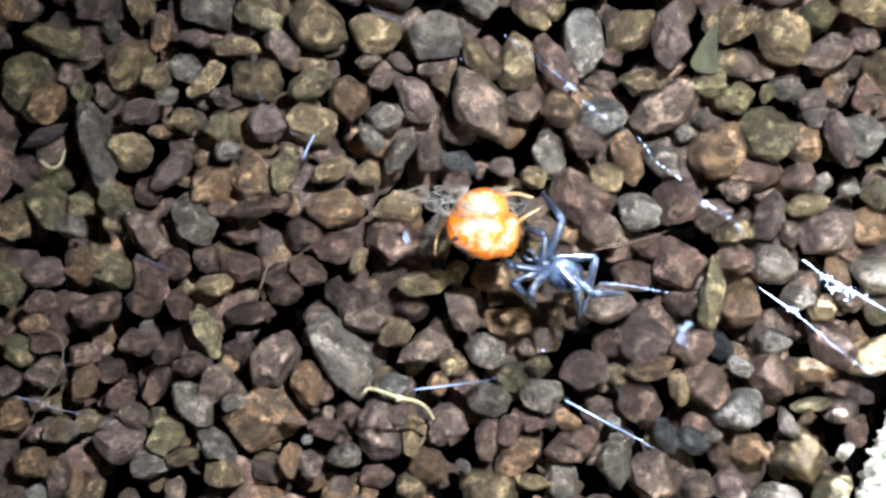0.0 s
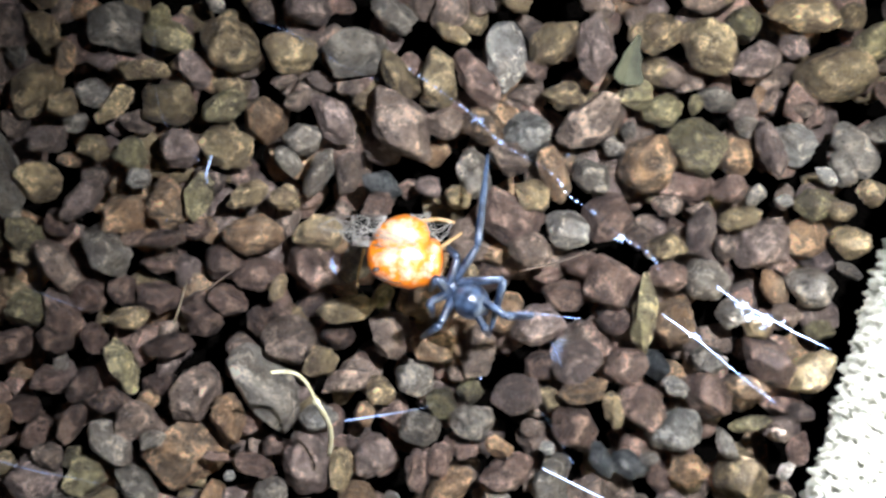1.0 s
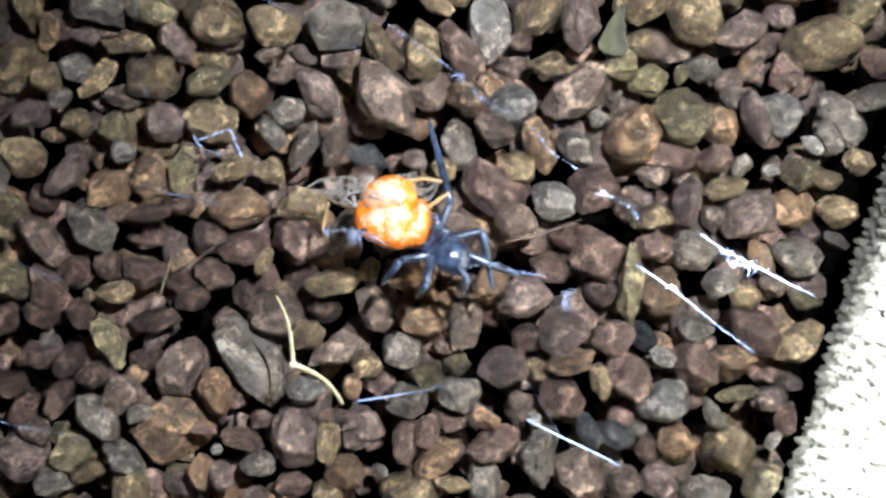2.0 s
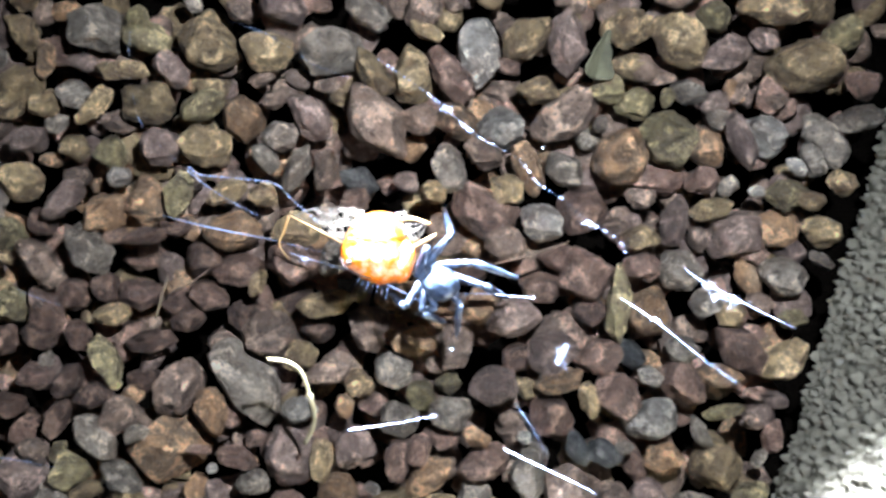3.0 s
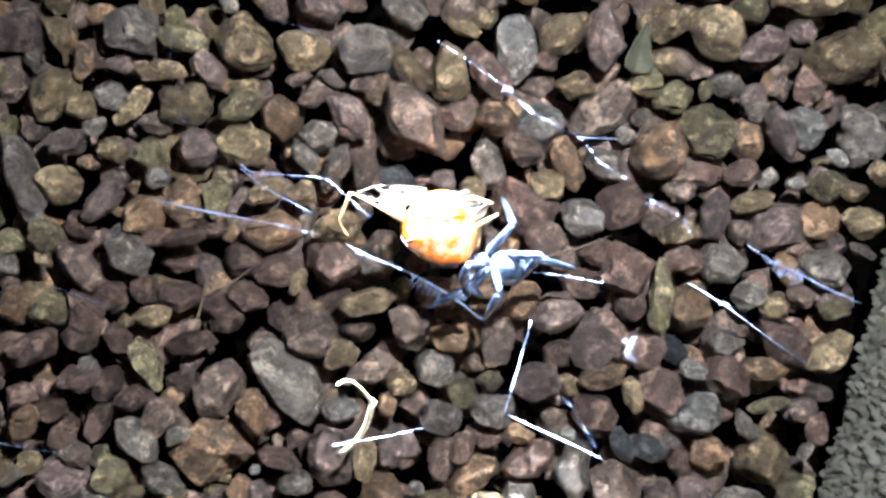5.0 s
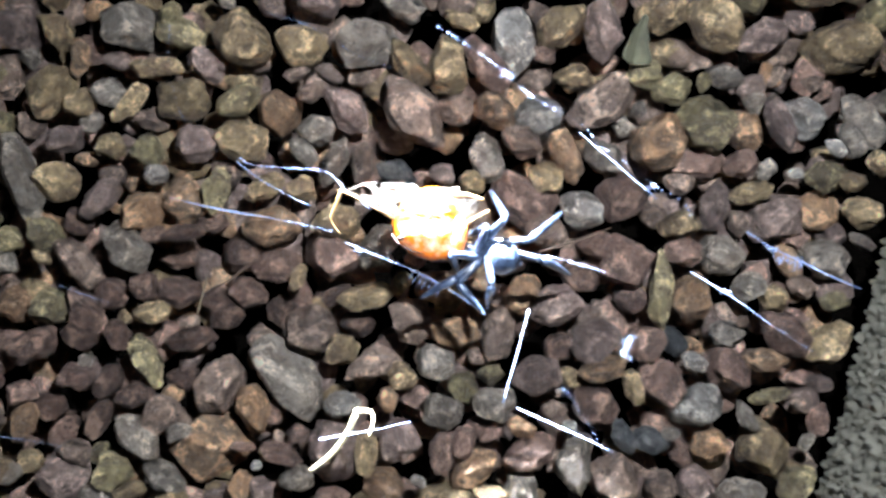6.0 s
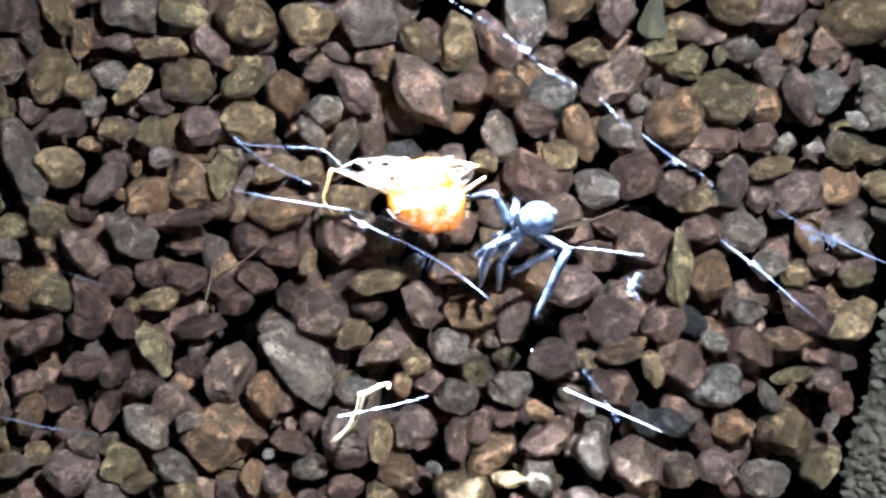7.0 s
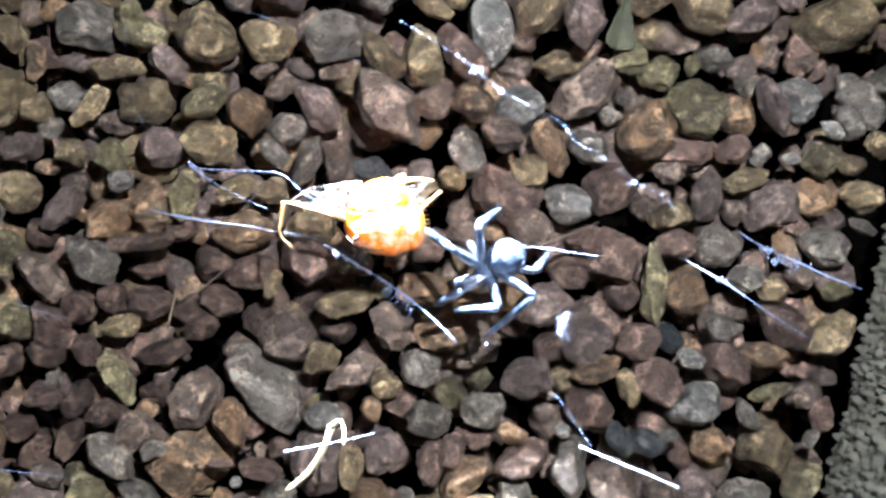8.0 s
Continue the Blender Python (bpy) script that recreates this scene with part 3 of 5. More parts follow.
# thick stretches stand in for glints; the left threads dip end-on while unlit
THREADS = [
    (([(0.0, 0.0, 0.0), (5.0, -3.3, 0.0), (10.5, -5.9, 0.0), (15.5, -8.5, 0.0), (22.4, -11.6, 0.0)], [0.05, 0.08, 0.16, 0.26, 0.22, 0.06]),
     dict(beads=0.2, clumps=[(7.7, -5.5, 0.0, 0.9), (10.5, -6.6, 0.0, 0.9), (5.1, -3.5, 0.0, 0.6), (6.6, -5.5, 0.0, 0.5)], seed=3, patchy=True), 34,
     [(0.0, 59.9, -2.7, 0, 0), (0.5, 62.2, -3.0, 0, 0), (1.0, 57.5, -4.7, 0, 0), (1.5, 57.7, -0.2, 0, 0), (3.0, 57.5, -2.9, 0, 0), (3.5, 57.6, -0.4, 0, 0), (4.0, 60.7, -1.5, 0, 0), (4.5, 60.4, -1.0, 0, 0), (6.0, 60.3, 0.5, 0, 0), (6.5, 60.1, -1.0, 0, 0), (7.0, 62.0, -0.4, 0, 0), (7.5, 61.5, -0.1, 0, 0), (8.0, 59.8, -1.2, 0, 0)]),
    (([(0.0, 0.0, 0.0), (4.7, -3.0, 0.0), (9.3, -6.1, 0.0), (16.3, -11.4, 0.0), (23.6, -16.4, 0.0)], [0.06, 0.3, 0.32, 0.12, 0.04, 0.02]),
     dict(beads=0.12, clumps=[(6.9, -4.0, 0.0, 0.4)], seed=4, patchy=True), 33,
     [(0.0, 52.0, -8.9, 0, 0), (0.5, 50.7, -11.3, 0, 0), (1.0, 47.1, -10.1, -2, 0), (1.5, 45.7, -6.4, -1, 0), (3.0, 45.5, -9.0, -1, 0), (3.5, 45.6, -7.3, 0, 0), (4.0, 49.3, -8.8, -0, 0), (4.5, 49.3, -8.4, 0, 0), (6.0, 49.4, -7.3, 1, 0), (6.5, 50.7, -7.9, 0, 0), (7.0, 51.0, -5.8, -6, 0), (7.5, 55.3, -8.1, -0, 0), (8.0, 49.7, -5.8, -0, 0)]),
    (([(0.0, 0.0, 0.0), (7.1, -3.4, 0.0), (13.9, -6.5, 0.0), (18.9, -9.0, 0.0)], [0.26, 0.34, 0.28, 0.14, 0.04]),
     dict(beads=0.0, clumps=[], seed=5, patchy=False), 30.0,
     [(0.0, 14.3, -33.9, 0, 0), (0.5, 14.8, -33.8, 0, 0), (1.0, 25.0, -41.4, 0, 0), (1.5, 25.0, -37.4, 0, 0), (3.0, 22.8, -39.7, 0, 0), (3.5, 16.0, -34.6, 0, 0), (4.0, 12.5, -33.0, 0, 0), (4.5, 12.7, -33.9, 0, 0), (6.0, 15.1, -34.0, 0, 0), (6.5, 13.9, -32.7, 0, 0), (7.0, 20.8, -34.0, 0, 0), (7.5, 27.3, -37.1, 0, 0), (8.0, 28.9, -40.3, 0, 0)]),
    (([(0.0, 0.0, 0.0), (5.1, 0.9, 0.0), (11.3, 2.0, 0.0), (18.0, 3.6, 0.0)], [0.3, 0.34, 0.22, 0.08, 0.03]),
     dict(beads=0.0, clumps=[], seed=6, patchy=False), 30.0,
     [(0.0, -17.0, -33.4, 0, 0), (0.5, -16.6, -32.2, 0, 0), (1.0, -14.2, -32.8, 0, 0), (1.5, -8.8, -33.6, 0, 0), (3.0, -8.5, -36.2, -1, 0), (3.5, -8.1, -34.8, -1, 0), (4.0, -15.3, -38.7, -1, 0), (4.5, -19.0, -40.0, 0, 0), (6.0, -24.4, -39.7, -1, 0), (6.5, -18.8, -39.6, 1, 0), (7.0, -23.4, -38.0, 0, 0), (7.5, -32.0, -38.8, 1, 0), (8.0, -26.9, -38.7, -2, 0)]),
    (([(0.0, 0.0, 0.0), (2.5, 8.1, 0.0), (5.4, 18.5, 0.0)], [0.2, 0.26, 0.3, 0.22]),
     dict(beads=0.0, clumps=[], seed=7, patchy=False), 30.0,
     [(0.0, 9.2, -23.9, 55, -83), (0.5, 10.2, -23.8, 54, -82), (1.0, 12.3, -23.9, 37, -83), (1.5, 11.9, -20.4, 40, -85), (3.0, 12.1, -19.9, 24, -84), (3.5, 10.2, -20.4, 25, -85), (4.0, 11.6, -24.3, 0, -65), (4.5, 13.1, -33.9, 0, 0), (6.0, 12.3, -32.9, 0, 0), (6.5, 14.1, -33.2, -6, -60), (7.0, 14.4, -26.2, 54, -83), (7.5, 14.8, -22.4, 52, -83), (8.0, 12.1, -20.2, 39, -84)]),
    (([(0.0, 0.0, 0.0), (2.3, -1.4, 0.0), (9.6, -2.1, 0.0), (16.9, -3.0, 0.0), (20.8, -6.4, 0.0), (25.9, -10.7, 0.0)], [0.09, 0.06]),
     dict(beads=0.26, clumps=[], seed=8, patchy=False), 30.0,
     [(0.0, -41.3, 13.9, -2, -82), (0.5, -40.0, 14.5, -1, -82), (1.0, -42.3, 14.7, 8, -79), (1.5, -41.5, 17.0, -0, -78), (2.3, -41.2, 16.6, -0, -39), (3.0, -40.8, 16.1, 0, 0), (3.5, -41.1, 16.8, 0, 0), (4.0, -39.2, 15.0, 0, 0), (4.5, -39.3, 15.5, 0, 0), (6.0, -39.3, 16.5, 0, 0), (6.5, -38.7, 16.5, 0, 0), (7.0, -41.8, 16.7, 0, 0), (7.5, -39.1, 15.9, 0, 0), (8.0, -42.1, 16.7, 0, 0)]),
    (([(0.0, 0.0, 0.0), (6.0, -4.5, 0.0), (14.4, -9.0, 0.0)], [0.12, 0.08, 0.05]),
     dict(beads=0.2, clumps=[], seed=9, patchy=False), 30.0,
     [(0.0, -41.3, 13.5, 8, -82), (0.5, -39.6, 13.9, 9, -82), (1.0, -42.0, 14.0, 18, -79), (1.5, -41.3, 16.4, 10, -78), (2.3, -41.2, 16.0, 5, -39), (3.0, -41.2, 15.5, 0, 0), (3.5, -41.1, 16.2, 0, 0), (4.0, -39.0, 14.4, 0, 0), (4.5, -39.1, 14.8, 0, 0), (6.0, -40.1, 15.8, 0, 0), (6.5, -39.3, 15.8, 0, 0), (7.0, -41.5, 16.0, 0, 0), (7.5, -39.5, 15.2, 0, 0), (8.0, -42.1, 16.1, 0, 0)]),
    (([(0.0, 0.0, 0.0), (7.0, -1.8, 0.0), (13.7, -3.2, 0.0), (19.4, -4.2, 0.0), (26.1, -5.7, 0.0), (32.9, -7.3, 0.0)], [0.03, 0.2, 0.28, 0.2, 0.06, 0.04, 0.02]),
     dict(beads=0.09, clumps=[], seed=10, patchy=True), 30.0,
     [(0.0, -53.7, 5.4, 5, -79), (0.5, -52.7, 6.1, 6, -79), (1.0, -49.9, 5.9, 10, -77), (1.5, -49.0, 6.1, 4, -77), (2.3, -47.7, 6.4, 2, -38), (3.0, -46.4, 6.6, 0, 0), (3.5, -49.6, 9.2, 0, 0), (4.0, -52.9, 9.1, 0, 0), (4.5, -58.1, 9.7, 0, 0), (6.0, -53.4, 8.8, 0, 0), (6.5, -51.7, 9.3, 0, 0), (7.0, -43.2, 6.9, 0, 0), (7.5, -48.6, 8.7, 0, 0), (8.0, -51.0, 8.3, 0, 0)]),
    (([(0.0, 0.0, 0.0), (7.0, -3.2, 0.0), (13.2, -5.9, 0.0), (20.5, -10.1, 0.0), (27.3, -15.2, 0.0)], [0.12, 0.07, 0.06, 0.14, 0.18, 0.06]),
     dict(beads=0.14, clumps=[(2.5, -1.7, 0.0, 0.5)], seed=11, patchy=False, fans=[(16.2, -7.3, -120, 2.8)]), 30.0,
     [(0.0, -19.7, -2.2, 41, -88), (0.5, -18.4, -1.7, 49, -88), (1.0, -17.0, -2.3, 45, -85), (1.5, -14.9, -1.5, 27, -85), (2.3, -17.6, -1.1, 18, -42), (3.0, -20.4, -0.8, 8, 0), (3.5, -19.0, 1.3, 2, 0), (4.0, -16.1, -0.6, 2, 0), (4.5, -17.6, 0.1, 0, 0), (6.0, -18.6, -0.6, 1, 0), (6.5, -16.3, 0.4, 3, 0), (7.0, -19.9, 0.6, -3, 0), (7.5, -18.0, 0.7, -6, 0), (8.0, -17.7, 0.2, -10, 0)]),
    (([(0.0, 0.0, 0.0), (7.3, -4.8, 0.0), (14.1, -9.8, 0.0), (19.1, -14.5, 0.0), (28.7, -19.9, 0.0), (32.4, -24.4, 0.0), (37.4, -27.6, 0.0), (43.0, -32.3, 0.0), (48.8, -35.7, 0.0), (50.9, -39.6, 0.0)], [0.008, 0.02, 0.03, 0.03, 0.008, 0.012, 0.008, 0.012, 0.008, 0.008]),
     dict(beads=0.25, clumps=[(14.1, -10.0, 0.0, 0.5), (18.9, -14.3, 0.0, 0.3), (42.8, -32.5, 0.0, 0.3)], seed=12, patchy=True), 30.0,
     [(0.0, -2.2, 40.2, 0, 0), (0.5, -1.9, 40.2, 0, 0), (1.0, -3.5, 36.9, 0, 0), (1.5, -4.0, 39.9, 0, 0), (3.0, -3.8, 38.4, 0, 0), (3.5, -3.5, 40.3, 0, 0), (4.0, 0.0, 40.0, 0, 0), (4.5, -0.5, 40.1, 0, 0), (6.0, -0.2, 42.4, 0, 0), (6.5, -1.6, 40.7, 0, 0), (7.0, 0.4, 42.1, 0, 0), (7.5, 0.3, 42.0, 0, 0), (8.0, -1.6, 41.6, 0, 0)]),
    (([(0.0, 0.0, 0.0), (7.4, -2.3, 0.0), (14.3, -6.3, 0.0), (17.9, -8.7, 0.0), (25.4, -11.5, 0.0)], [0.006, 0.04, 0.004, 0.03, 0.006]),
     dict(beads=0.17, clumps=[], seed=13, patchy=True), 26,
     [(0.0, -34.4, 46.2, 0, 0), (8.0, -34.4, 46.2, 0, 0)]),
    (([(0.0, 0.0, 0.0), (4.7, -0.3, 0.0), (9.2, -0.9, 0.0), (14.0, -1.5, 0.0)], [0.03, 0.03]),
     dict(beads=0.17, clumps=[], seed=14, patchy=False), 30.0,
     [(0.0, 20.0, -9.5, 1, 0), (0.5, 19.8, -8.1, -5, 0), (1.0, 17.6, -10.7, 2, 0), (1.5, 13.9, -7.6, -2, 0), (3.0, 14.4, -8.5, 3, 0), (3.5, 12.9, -9.1, 12, 0), (4.0, 18.8, -6.8, -1, 0), (4.5, 18.5, -6.6, 0, 0), (6.0, 19.4, -3.4, -9, 0), (6.5, 20.2, -8.5, 8, 0), (7.0, 22.6, -6.4, -2, 0), (7.5, 21.9, -4.0, 9, 0), (8.0, 19.8, -2.0, -4, 0)]),
    (([(0.0, 0.0, 0.0), (9.0, -2.3, 0.0), (15.8, -3.4, 0.0), (22.0, -4.6, 0.0)], [0.1, 0.13, 0.05, 0.02]),
     dict(beads=0.0, clumps=[], seed=15, patchy=False), 30.0,
     [(0.0, -98.8, -38.7, 0, 0), (0.5, -101.4, -36.7, 0, 0), (1.0, -83.2, -41.7, 0, 0), (1.5, -83.1, -37.6, 0, 0), (3.0, -88.5, -39.8, 0, 0), (3.5, -90.0, -38.2, 0, 0), (4.0, -95.9, -38.4, 0, 0), (4.5, -97.3, -37.7, 0, 0), (6.0, -97.8, -35.7, 0, 0), (6.5, -96.0, -36.6, 0, 0), (7.0, -88.9, -36.1, 0, 0), (7.5, -86.2, -36.3, 0, 0), (8.0, -88.3, -37.4, 0, 0)]),
    (([(0.0, 0.0, 0.0), (5.1, -2.0, 0.0), (10.2, -3.7, 0.0)], [0.02, 0.08, 0.02]),
     dict(beads=0.0, clumps=[], seed=16, patchy=False), 34,
     [(0.0, -74.8, -8.0, 0, 0), (8.0, -74.8, -8.0, 0, 0)]),
    (([(0.0, 0.0, 0.0), (0.9, -1.8, 0.0), (2.3, -5.0, 0.0)], [0.03, 0.06, 0.03]),
     dict(beads=0.08, clumps=[], seed=17, patchy=False, fans=[(0.5, -1.1, -25, 1.9)]), 30.0,
     [(0.0, 36.6, -17.3, 0, 0), (0.5, 34.3, -18.0, 0, 0), (1.0, 26.1, -16.3, 0, 0), (1.5, 29.5, -10.1, 0, 0), (3.0, 33.0, -19.1, 0, 0), (3.5, 44.8, -19.0, 0, 0), (4.0, 36.5, -21.3, 0, 0), (4.5, 36.9, -18.6, 0, 0), (6.0, 36.1, -20.5, 0, 0), (6.5, 33.4, -18.6, 0, 0), (7.0, 33.4, -12.4, 0, 0), (7.5, 42.7, -16.4, 0, 0), (8.0, 25.7, -15.5, 0, 0)]),
    (([(0.0, 0.0, 0.0), (-0.1, -8.6, 0.0), (2.6, -19.1, 0.0), (9.3, -25.8, 0.0)], [0.003, 0.006, 0.003, 0.003]),
     dict(beads=0.12, clumps=[], seed=18, patchy=True), 26,
     [(0.0, -53.9, 43.8, 0, 0), (8.0, -53.9, 43.8, 0, 0)]),
    (([(0.0, 0.0, 0.0), (2.8, -3.9, 0.0), (7.0, -10.8, 0.0)], [0.005, 0.005]),
     dict(beads=0.09, clumps=[], seed=19, patchy=False), 26,
     [(0.0, 24.9, -30.8, 0, 0), (8.0, 24.9, -30.8, 0, 0)]),
    # added strand for a passing glint on the long beaded thread, else end-on
    (([(0.0, 0.0, 0.0), (7.2, -6.3, 0.0), (15.3, -13.4, 0.0)], [0.1, 0.2, 0.2, 0.08]),
     dict(beads=0.1, clumps=[], seed=20, patchy=True), 30.0,
     [(0.0, 27.1, 19.8, 77, 81), (1.0, 28.5, 20.4, 77, 81), (1.5, 28.9, 19.7, 77, 81), (3.0, 29.7, 20.8, 77, 81), (3.5, 29.0, 20.0, 77, 81), (4.5, 28.3, 20.2, 77, 81), (5.2, 27.7, 21.5, 35, 40), (6.0, 28.2, 20.7, 0, 0), (6.5, 45.0, 6.8, -6, 0), (7.0, 38.5, 13.7, 20, 55), (7.5, 29.9, 20.4, 10, 30), (8.0, 29.8, 18.5, 77, 81)]),
]
CURL = [
    (0.00, 90, -25.2, -32.8, -19.8, -35.2, -14.4, -40.2),
    (0.50, 90, -22.3, -18.8, -21.0, -30.7, -10.8, -37.7),
    (1.00, 30, -26.9, -23.0, -19.8, -29.2, -18.5, -39.6),
    (1.50, 85, -23.7, -13.0, -22.4, -27.0, -13.1, -32.4),
    (3.00, 20, -23.0, -21.6, -16.4, -29.3, -18.3, -38.9),
    (3.50, 0, -15.4, -21.5, -13.6, -29.2, -14.6, -39.5),
    (4.00, 0, -15.4, -30.3, -9.7, -34.5, -8.3, -40.1),
    (4.50, 0, -21.1, -22.4, -11.7, -29.7, -16.2, -39.3),
    (4.88, 45, -19.3, -25.9, -13.0, -30.9, -18.8, -41.1),
    (5.25, 90, -17.6, -29.4, -14.2, -32.1, -21.3, -42.9),
    (5.62, 130, -15.8, -33.0, -15.5, -33.2, -23.8, -44.7),
    (6.00, 170, -14.1, -36.5, -16.8, -34.4, -26.4, -46.4),
    (6.50, 170, -12.4, -36.4, -14.6, -34.3, -23.9, -46.1),
    (7.00, 95, -13.6, -31.5, -18.7, -34.0, -24.7, -43.2),
    (7.50, 95, -9.3, -30.7, -15.0, -33.5, -24.7, -46.2),
    (8.00, 170, -14.9, -35.2, -17.8, -34.6, -27.0, -46.7),
]


# the prey's hind leg: folded under the body, then stretched out
HIND_LEG = [(0.0, 80), (1.5, 75), (2.2, 40), (3.0, 0), (8.0, 0)]
FLAP, BLADE = 14.2, 18.4


def straw_curl():
    """Two curved lengths of a dry blade that meet at a bend."""
    root = thing("straw_curl", "pale yellow curled wisp of dry grass hanging in the web", "grass")
    made = []
    for length, bow, thick in ((FLAP, -0.30, 0.58), (BLADE, 0.13, 0.80)):
        bm = bmesh.new()
        n = 15
        tube(bm, [(length * k / (n - 1), bow * length * math.sin(math.pi * k / (n - 1)) * 0.6, 0) for k in range(n)],
             [thick * (1.08 - 0.45 * k / n) for k in range(n)], 8, 0.6)
        blob(bm, (0, 0, 0), (thick * 1.15, thick * 1.1, thick * 0.8), level=2)
        made.append(part("blade", bm, STRAW, root))
    return root, made


def dry_stem(points, radius, material, label):
    bm = bmesh.new()
    line = curve(points, 6)
    tube(bm, line, [radius * (1 - 0.5 * k / len(line)) for k in range(len(line))], 6)
    return tagged(new("dry_stem", to_mesh("dry_stem", bm, material)), label, "plant litter")


def dead_leaf(x, y, z, turn, size, label):
    """A curled scrap of leaf with a midrib fold."""
    bm = bmesh.new()
    bmesh.ops.create_grid(bm, x_segments=14, y_segments=8, size=1.0)
    for v in bm.verts:
        u, w = v.co.x, v.co.y
        half = (0.06 + 0.72 * ((1 - u) / 2) ** 0.9) * (1 - 0.8 * abs(min(u, 0.0)) ** 9) + 0.03 * math.sin(9 * u)
        v.co = Vector((u * size, w * half * size, (0.85 * abs(w + 0.2) * half + 0.22 * u * u + 0.04 * noise.noise(Vector((u * 3, w * 3, x)))) * size)) * MM
    made = bmesh.ops.solidify(bm, geom=bm.faces[:], thickness=0.00025)
    ob = new("dead_leaf", to_mesh("dead_leaf", bm, DEAD_LEAF))
    ob.matrix_basis = pose(x * MM, y * MM, z * MM, 14, -12, turn)
    return tagged(ob, label, "leaf")


dead_leaf(44.7, 44.0, 2.6, 74, 5.6, "curled olive dead leaf lying on the gravel")
dry_stem([(21.8, -3.2, 4.0), (28.8, -1.4, 5.0), (33.2, 0.1, 5.5), (38.3, 2.0, 4.0)], 0.22, ROOT, "thin brown dry root lying on the gravel")
dry_stem([(-53.7, -16.2, 4.0), (-52.1, -11.3, 5.0), (-51.0, -6.9, 4.0)], 0.20, DULL_STRAW, "short pale dry grass stem on the gravel")
dry_stem([(-104.9, -27.2, 4.0), (-99.2, -28.5, 5.0), (-97.5, -31.7, 5.0), (-98.5, -38.1, 5.0), (-102.4, -44.4, 4.5), (-106.2, -52.1, 3.0)], 0.22, DULL_STRAW, "bent pale dry stem between the stones")
dry_stem([(-49.5, -10.1, 4.0), (-45.7, -8.1, 5.0), (-40.0, -3.7, 5.0)], 0.20, ROOT, "thin brown dry root lying on the gravel")
dry_stem([(-55.2, 2.7, 4.0), (-46.3, 3.9, 4.0), (-34.9, 5.2, 3.0)], 0.12, ROOT, "thin brown dry root lying on the gravel")


dry_stem([(-107.0, 11.0, -2.0), (-103.8, 9.5, 0.0), (-101.5, 10.6, 0.5), (-101.1, 13.9, -1.0)], 0.55, STRAW, "curled pale scrap of dry leaf between the stones")


# ---- the two hand lamps that light the scene ----
def hand_lamp(name, label, led, inner, length, glow, broad=1.0):
    """A black barrel with a recessed light; it shines along its own -z. broad: how oval its head is."""
    root = thing(name, label, "torch")
    bm = bmesh.new()
    sides, outer = 40, inner + 0.8
    rings = [(outer, length), (outer, -2.0), (outer * 0.75, -5.0), (outer * 0.75, -60.0), (0.01, -60.0)]
    inside = [(outer, length), (inner, length), (inner, -0.5), (0.01, -0.5)]
    for profile in (rings, inside):
        loops = [[bm.verts.new((r * broad * math.cos(a) * MM, r * math.sin(a) * MM, -z * MM)) for a in (2 * math.pi * k / sides for k in range(sides))]
                 for r, z in profile]
        for a, b in zip(loops, loops[1:]):
            for k in range(sides):
                bm.faces.new((a[k], a[(k + 1) % sides], b[(k + 1) % sides], b[k]))
    part("barrel", bm, RUBBER, root)
    bm = bmesh.new()
    bmesh.ops.create_circle(bm, cap_ends=True, segments=32, radius=led * MM)
    for f in bm.faces:
        f.normal_flip()
    part("led", bm, glow, root, "glowing white light")
    return root


# ---- stones of the bed ----
stone("purple", -95.7, 49.4, 13.3, 10.6, 20, 0)
stone("tan", -85.7, 48.9, 9.6, 6.4, -50, 0)
stone("tan", -88.1, 56.7, 6.6, 5.2, 30, 1)
stone("orange", -80.5, 42.1, 9.0, 5.0, 88, 0)
stone("tan", -88.8, 35.7, 14.9, 10.9, 52, 0, taper=0.2, rounded=True)
stone("brown", -100.7, 39.9, 11.5, 7.1, 88, 1)
stone("grey", -94.5, 44.2, 7.5, 4.9, -60, 1)
stone("grey", -71.0, 50.2, 14.4, 11.4, -35, 0)
stone("tan", -67.1, 56.9, 6.6, 5.7, 0, 1)
stone("olive", -57.9, 47.6, 12.0, 7.4, -18, 0)
stone("olive", -60.1, 51.5, 6.9, 5.8, 60, 0)
stone("purple", -74.0, 42.3, 6.3, 4.9, 0, 1)
stone("tan", -63.7, 39.9, 13.0, 4.5, 4, 0, blocky=True)
stone("purple", -52.6, 40.6, 10.4, 6.1, -42, 0)
stone("grey", -74.3, 34.4, 8.5, 6.9, -10, 0)
stone("tan", -81.8, 32.4, 8.0, 5.8, 25, 0)
stone("tan", -69.2, 31.5, 11.4, 5.0, 50, 0, blocky=True)
stone("tan", -58.3, 32.4, 12.5, 10.4, 20, 0, rounded=True)
stone("brown", -65.8, 28.7, 7.9, 5.7, 10, 1)
stone("purple", -84.6, 23.9, 9.3, 6.4, 18, 0)
stone("grey", -80.1, 28.3, 6.3, 4.6, 35, 1)
stone("olive", -100.3, 28.3, 4.9, 5.2, 0, 1)
stone("brown", -95.0, 28.3, 7.1, 6.6, 30, 1)
stone("tan", -74.1, 22.1, 7.4, 6.1, 0, 0)
stone("olive", -66.2, 21.0, 8.0, 8.0, 0, 0)
stone("purple", -55.2, 23.1, 10.1, 9.6, 30, 0)
stone("orange", -81.2, 19.5, 5.7, 3.8, 0, 1)
stone("white", -64.0, 15.6, 6.1, 5.0, 0, 0)
stone("brown", -76.2, 16.1, 6.8, 5.5, 20, 1)
stone("tan", -44.9, 46.6, 15.7, 12.0, -12, 0, rounded=True)
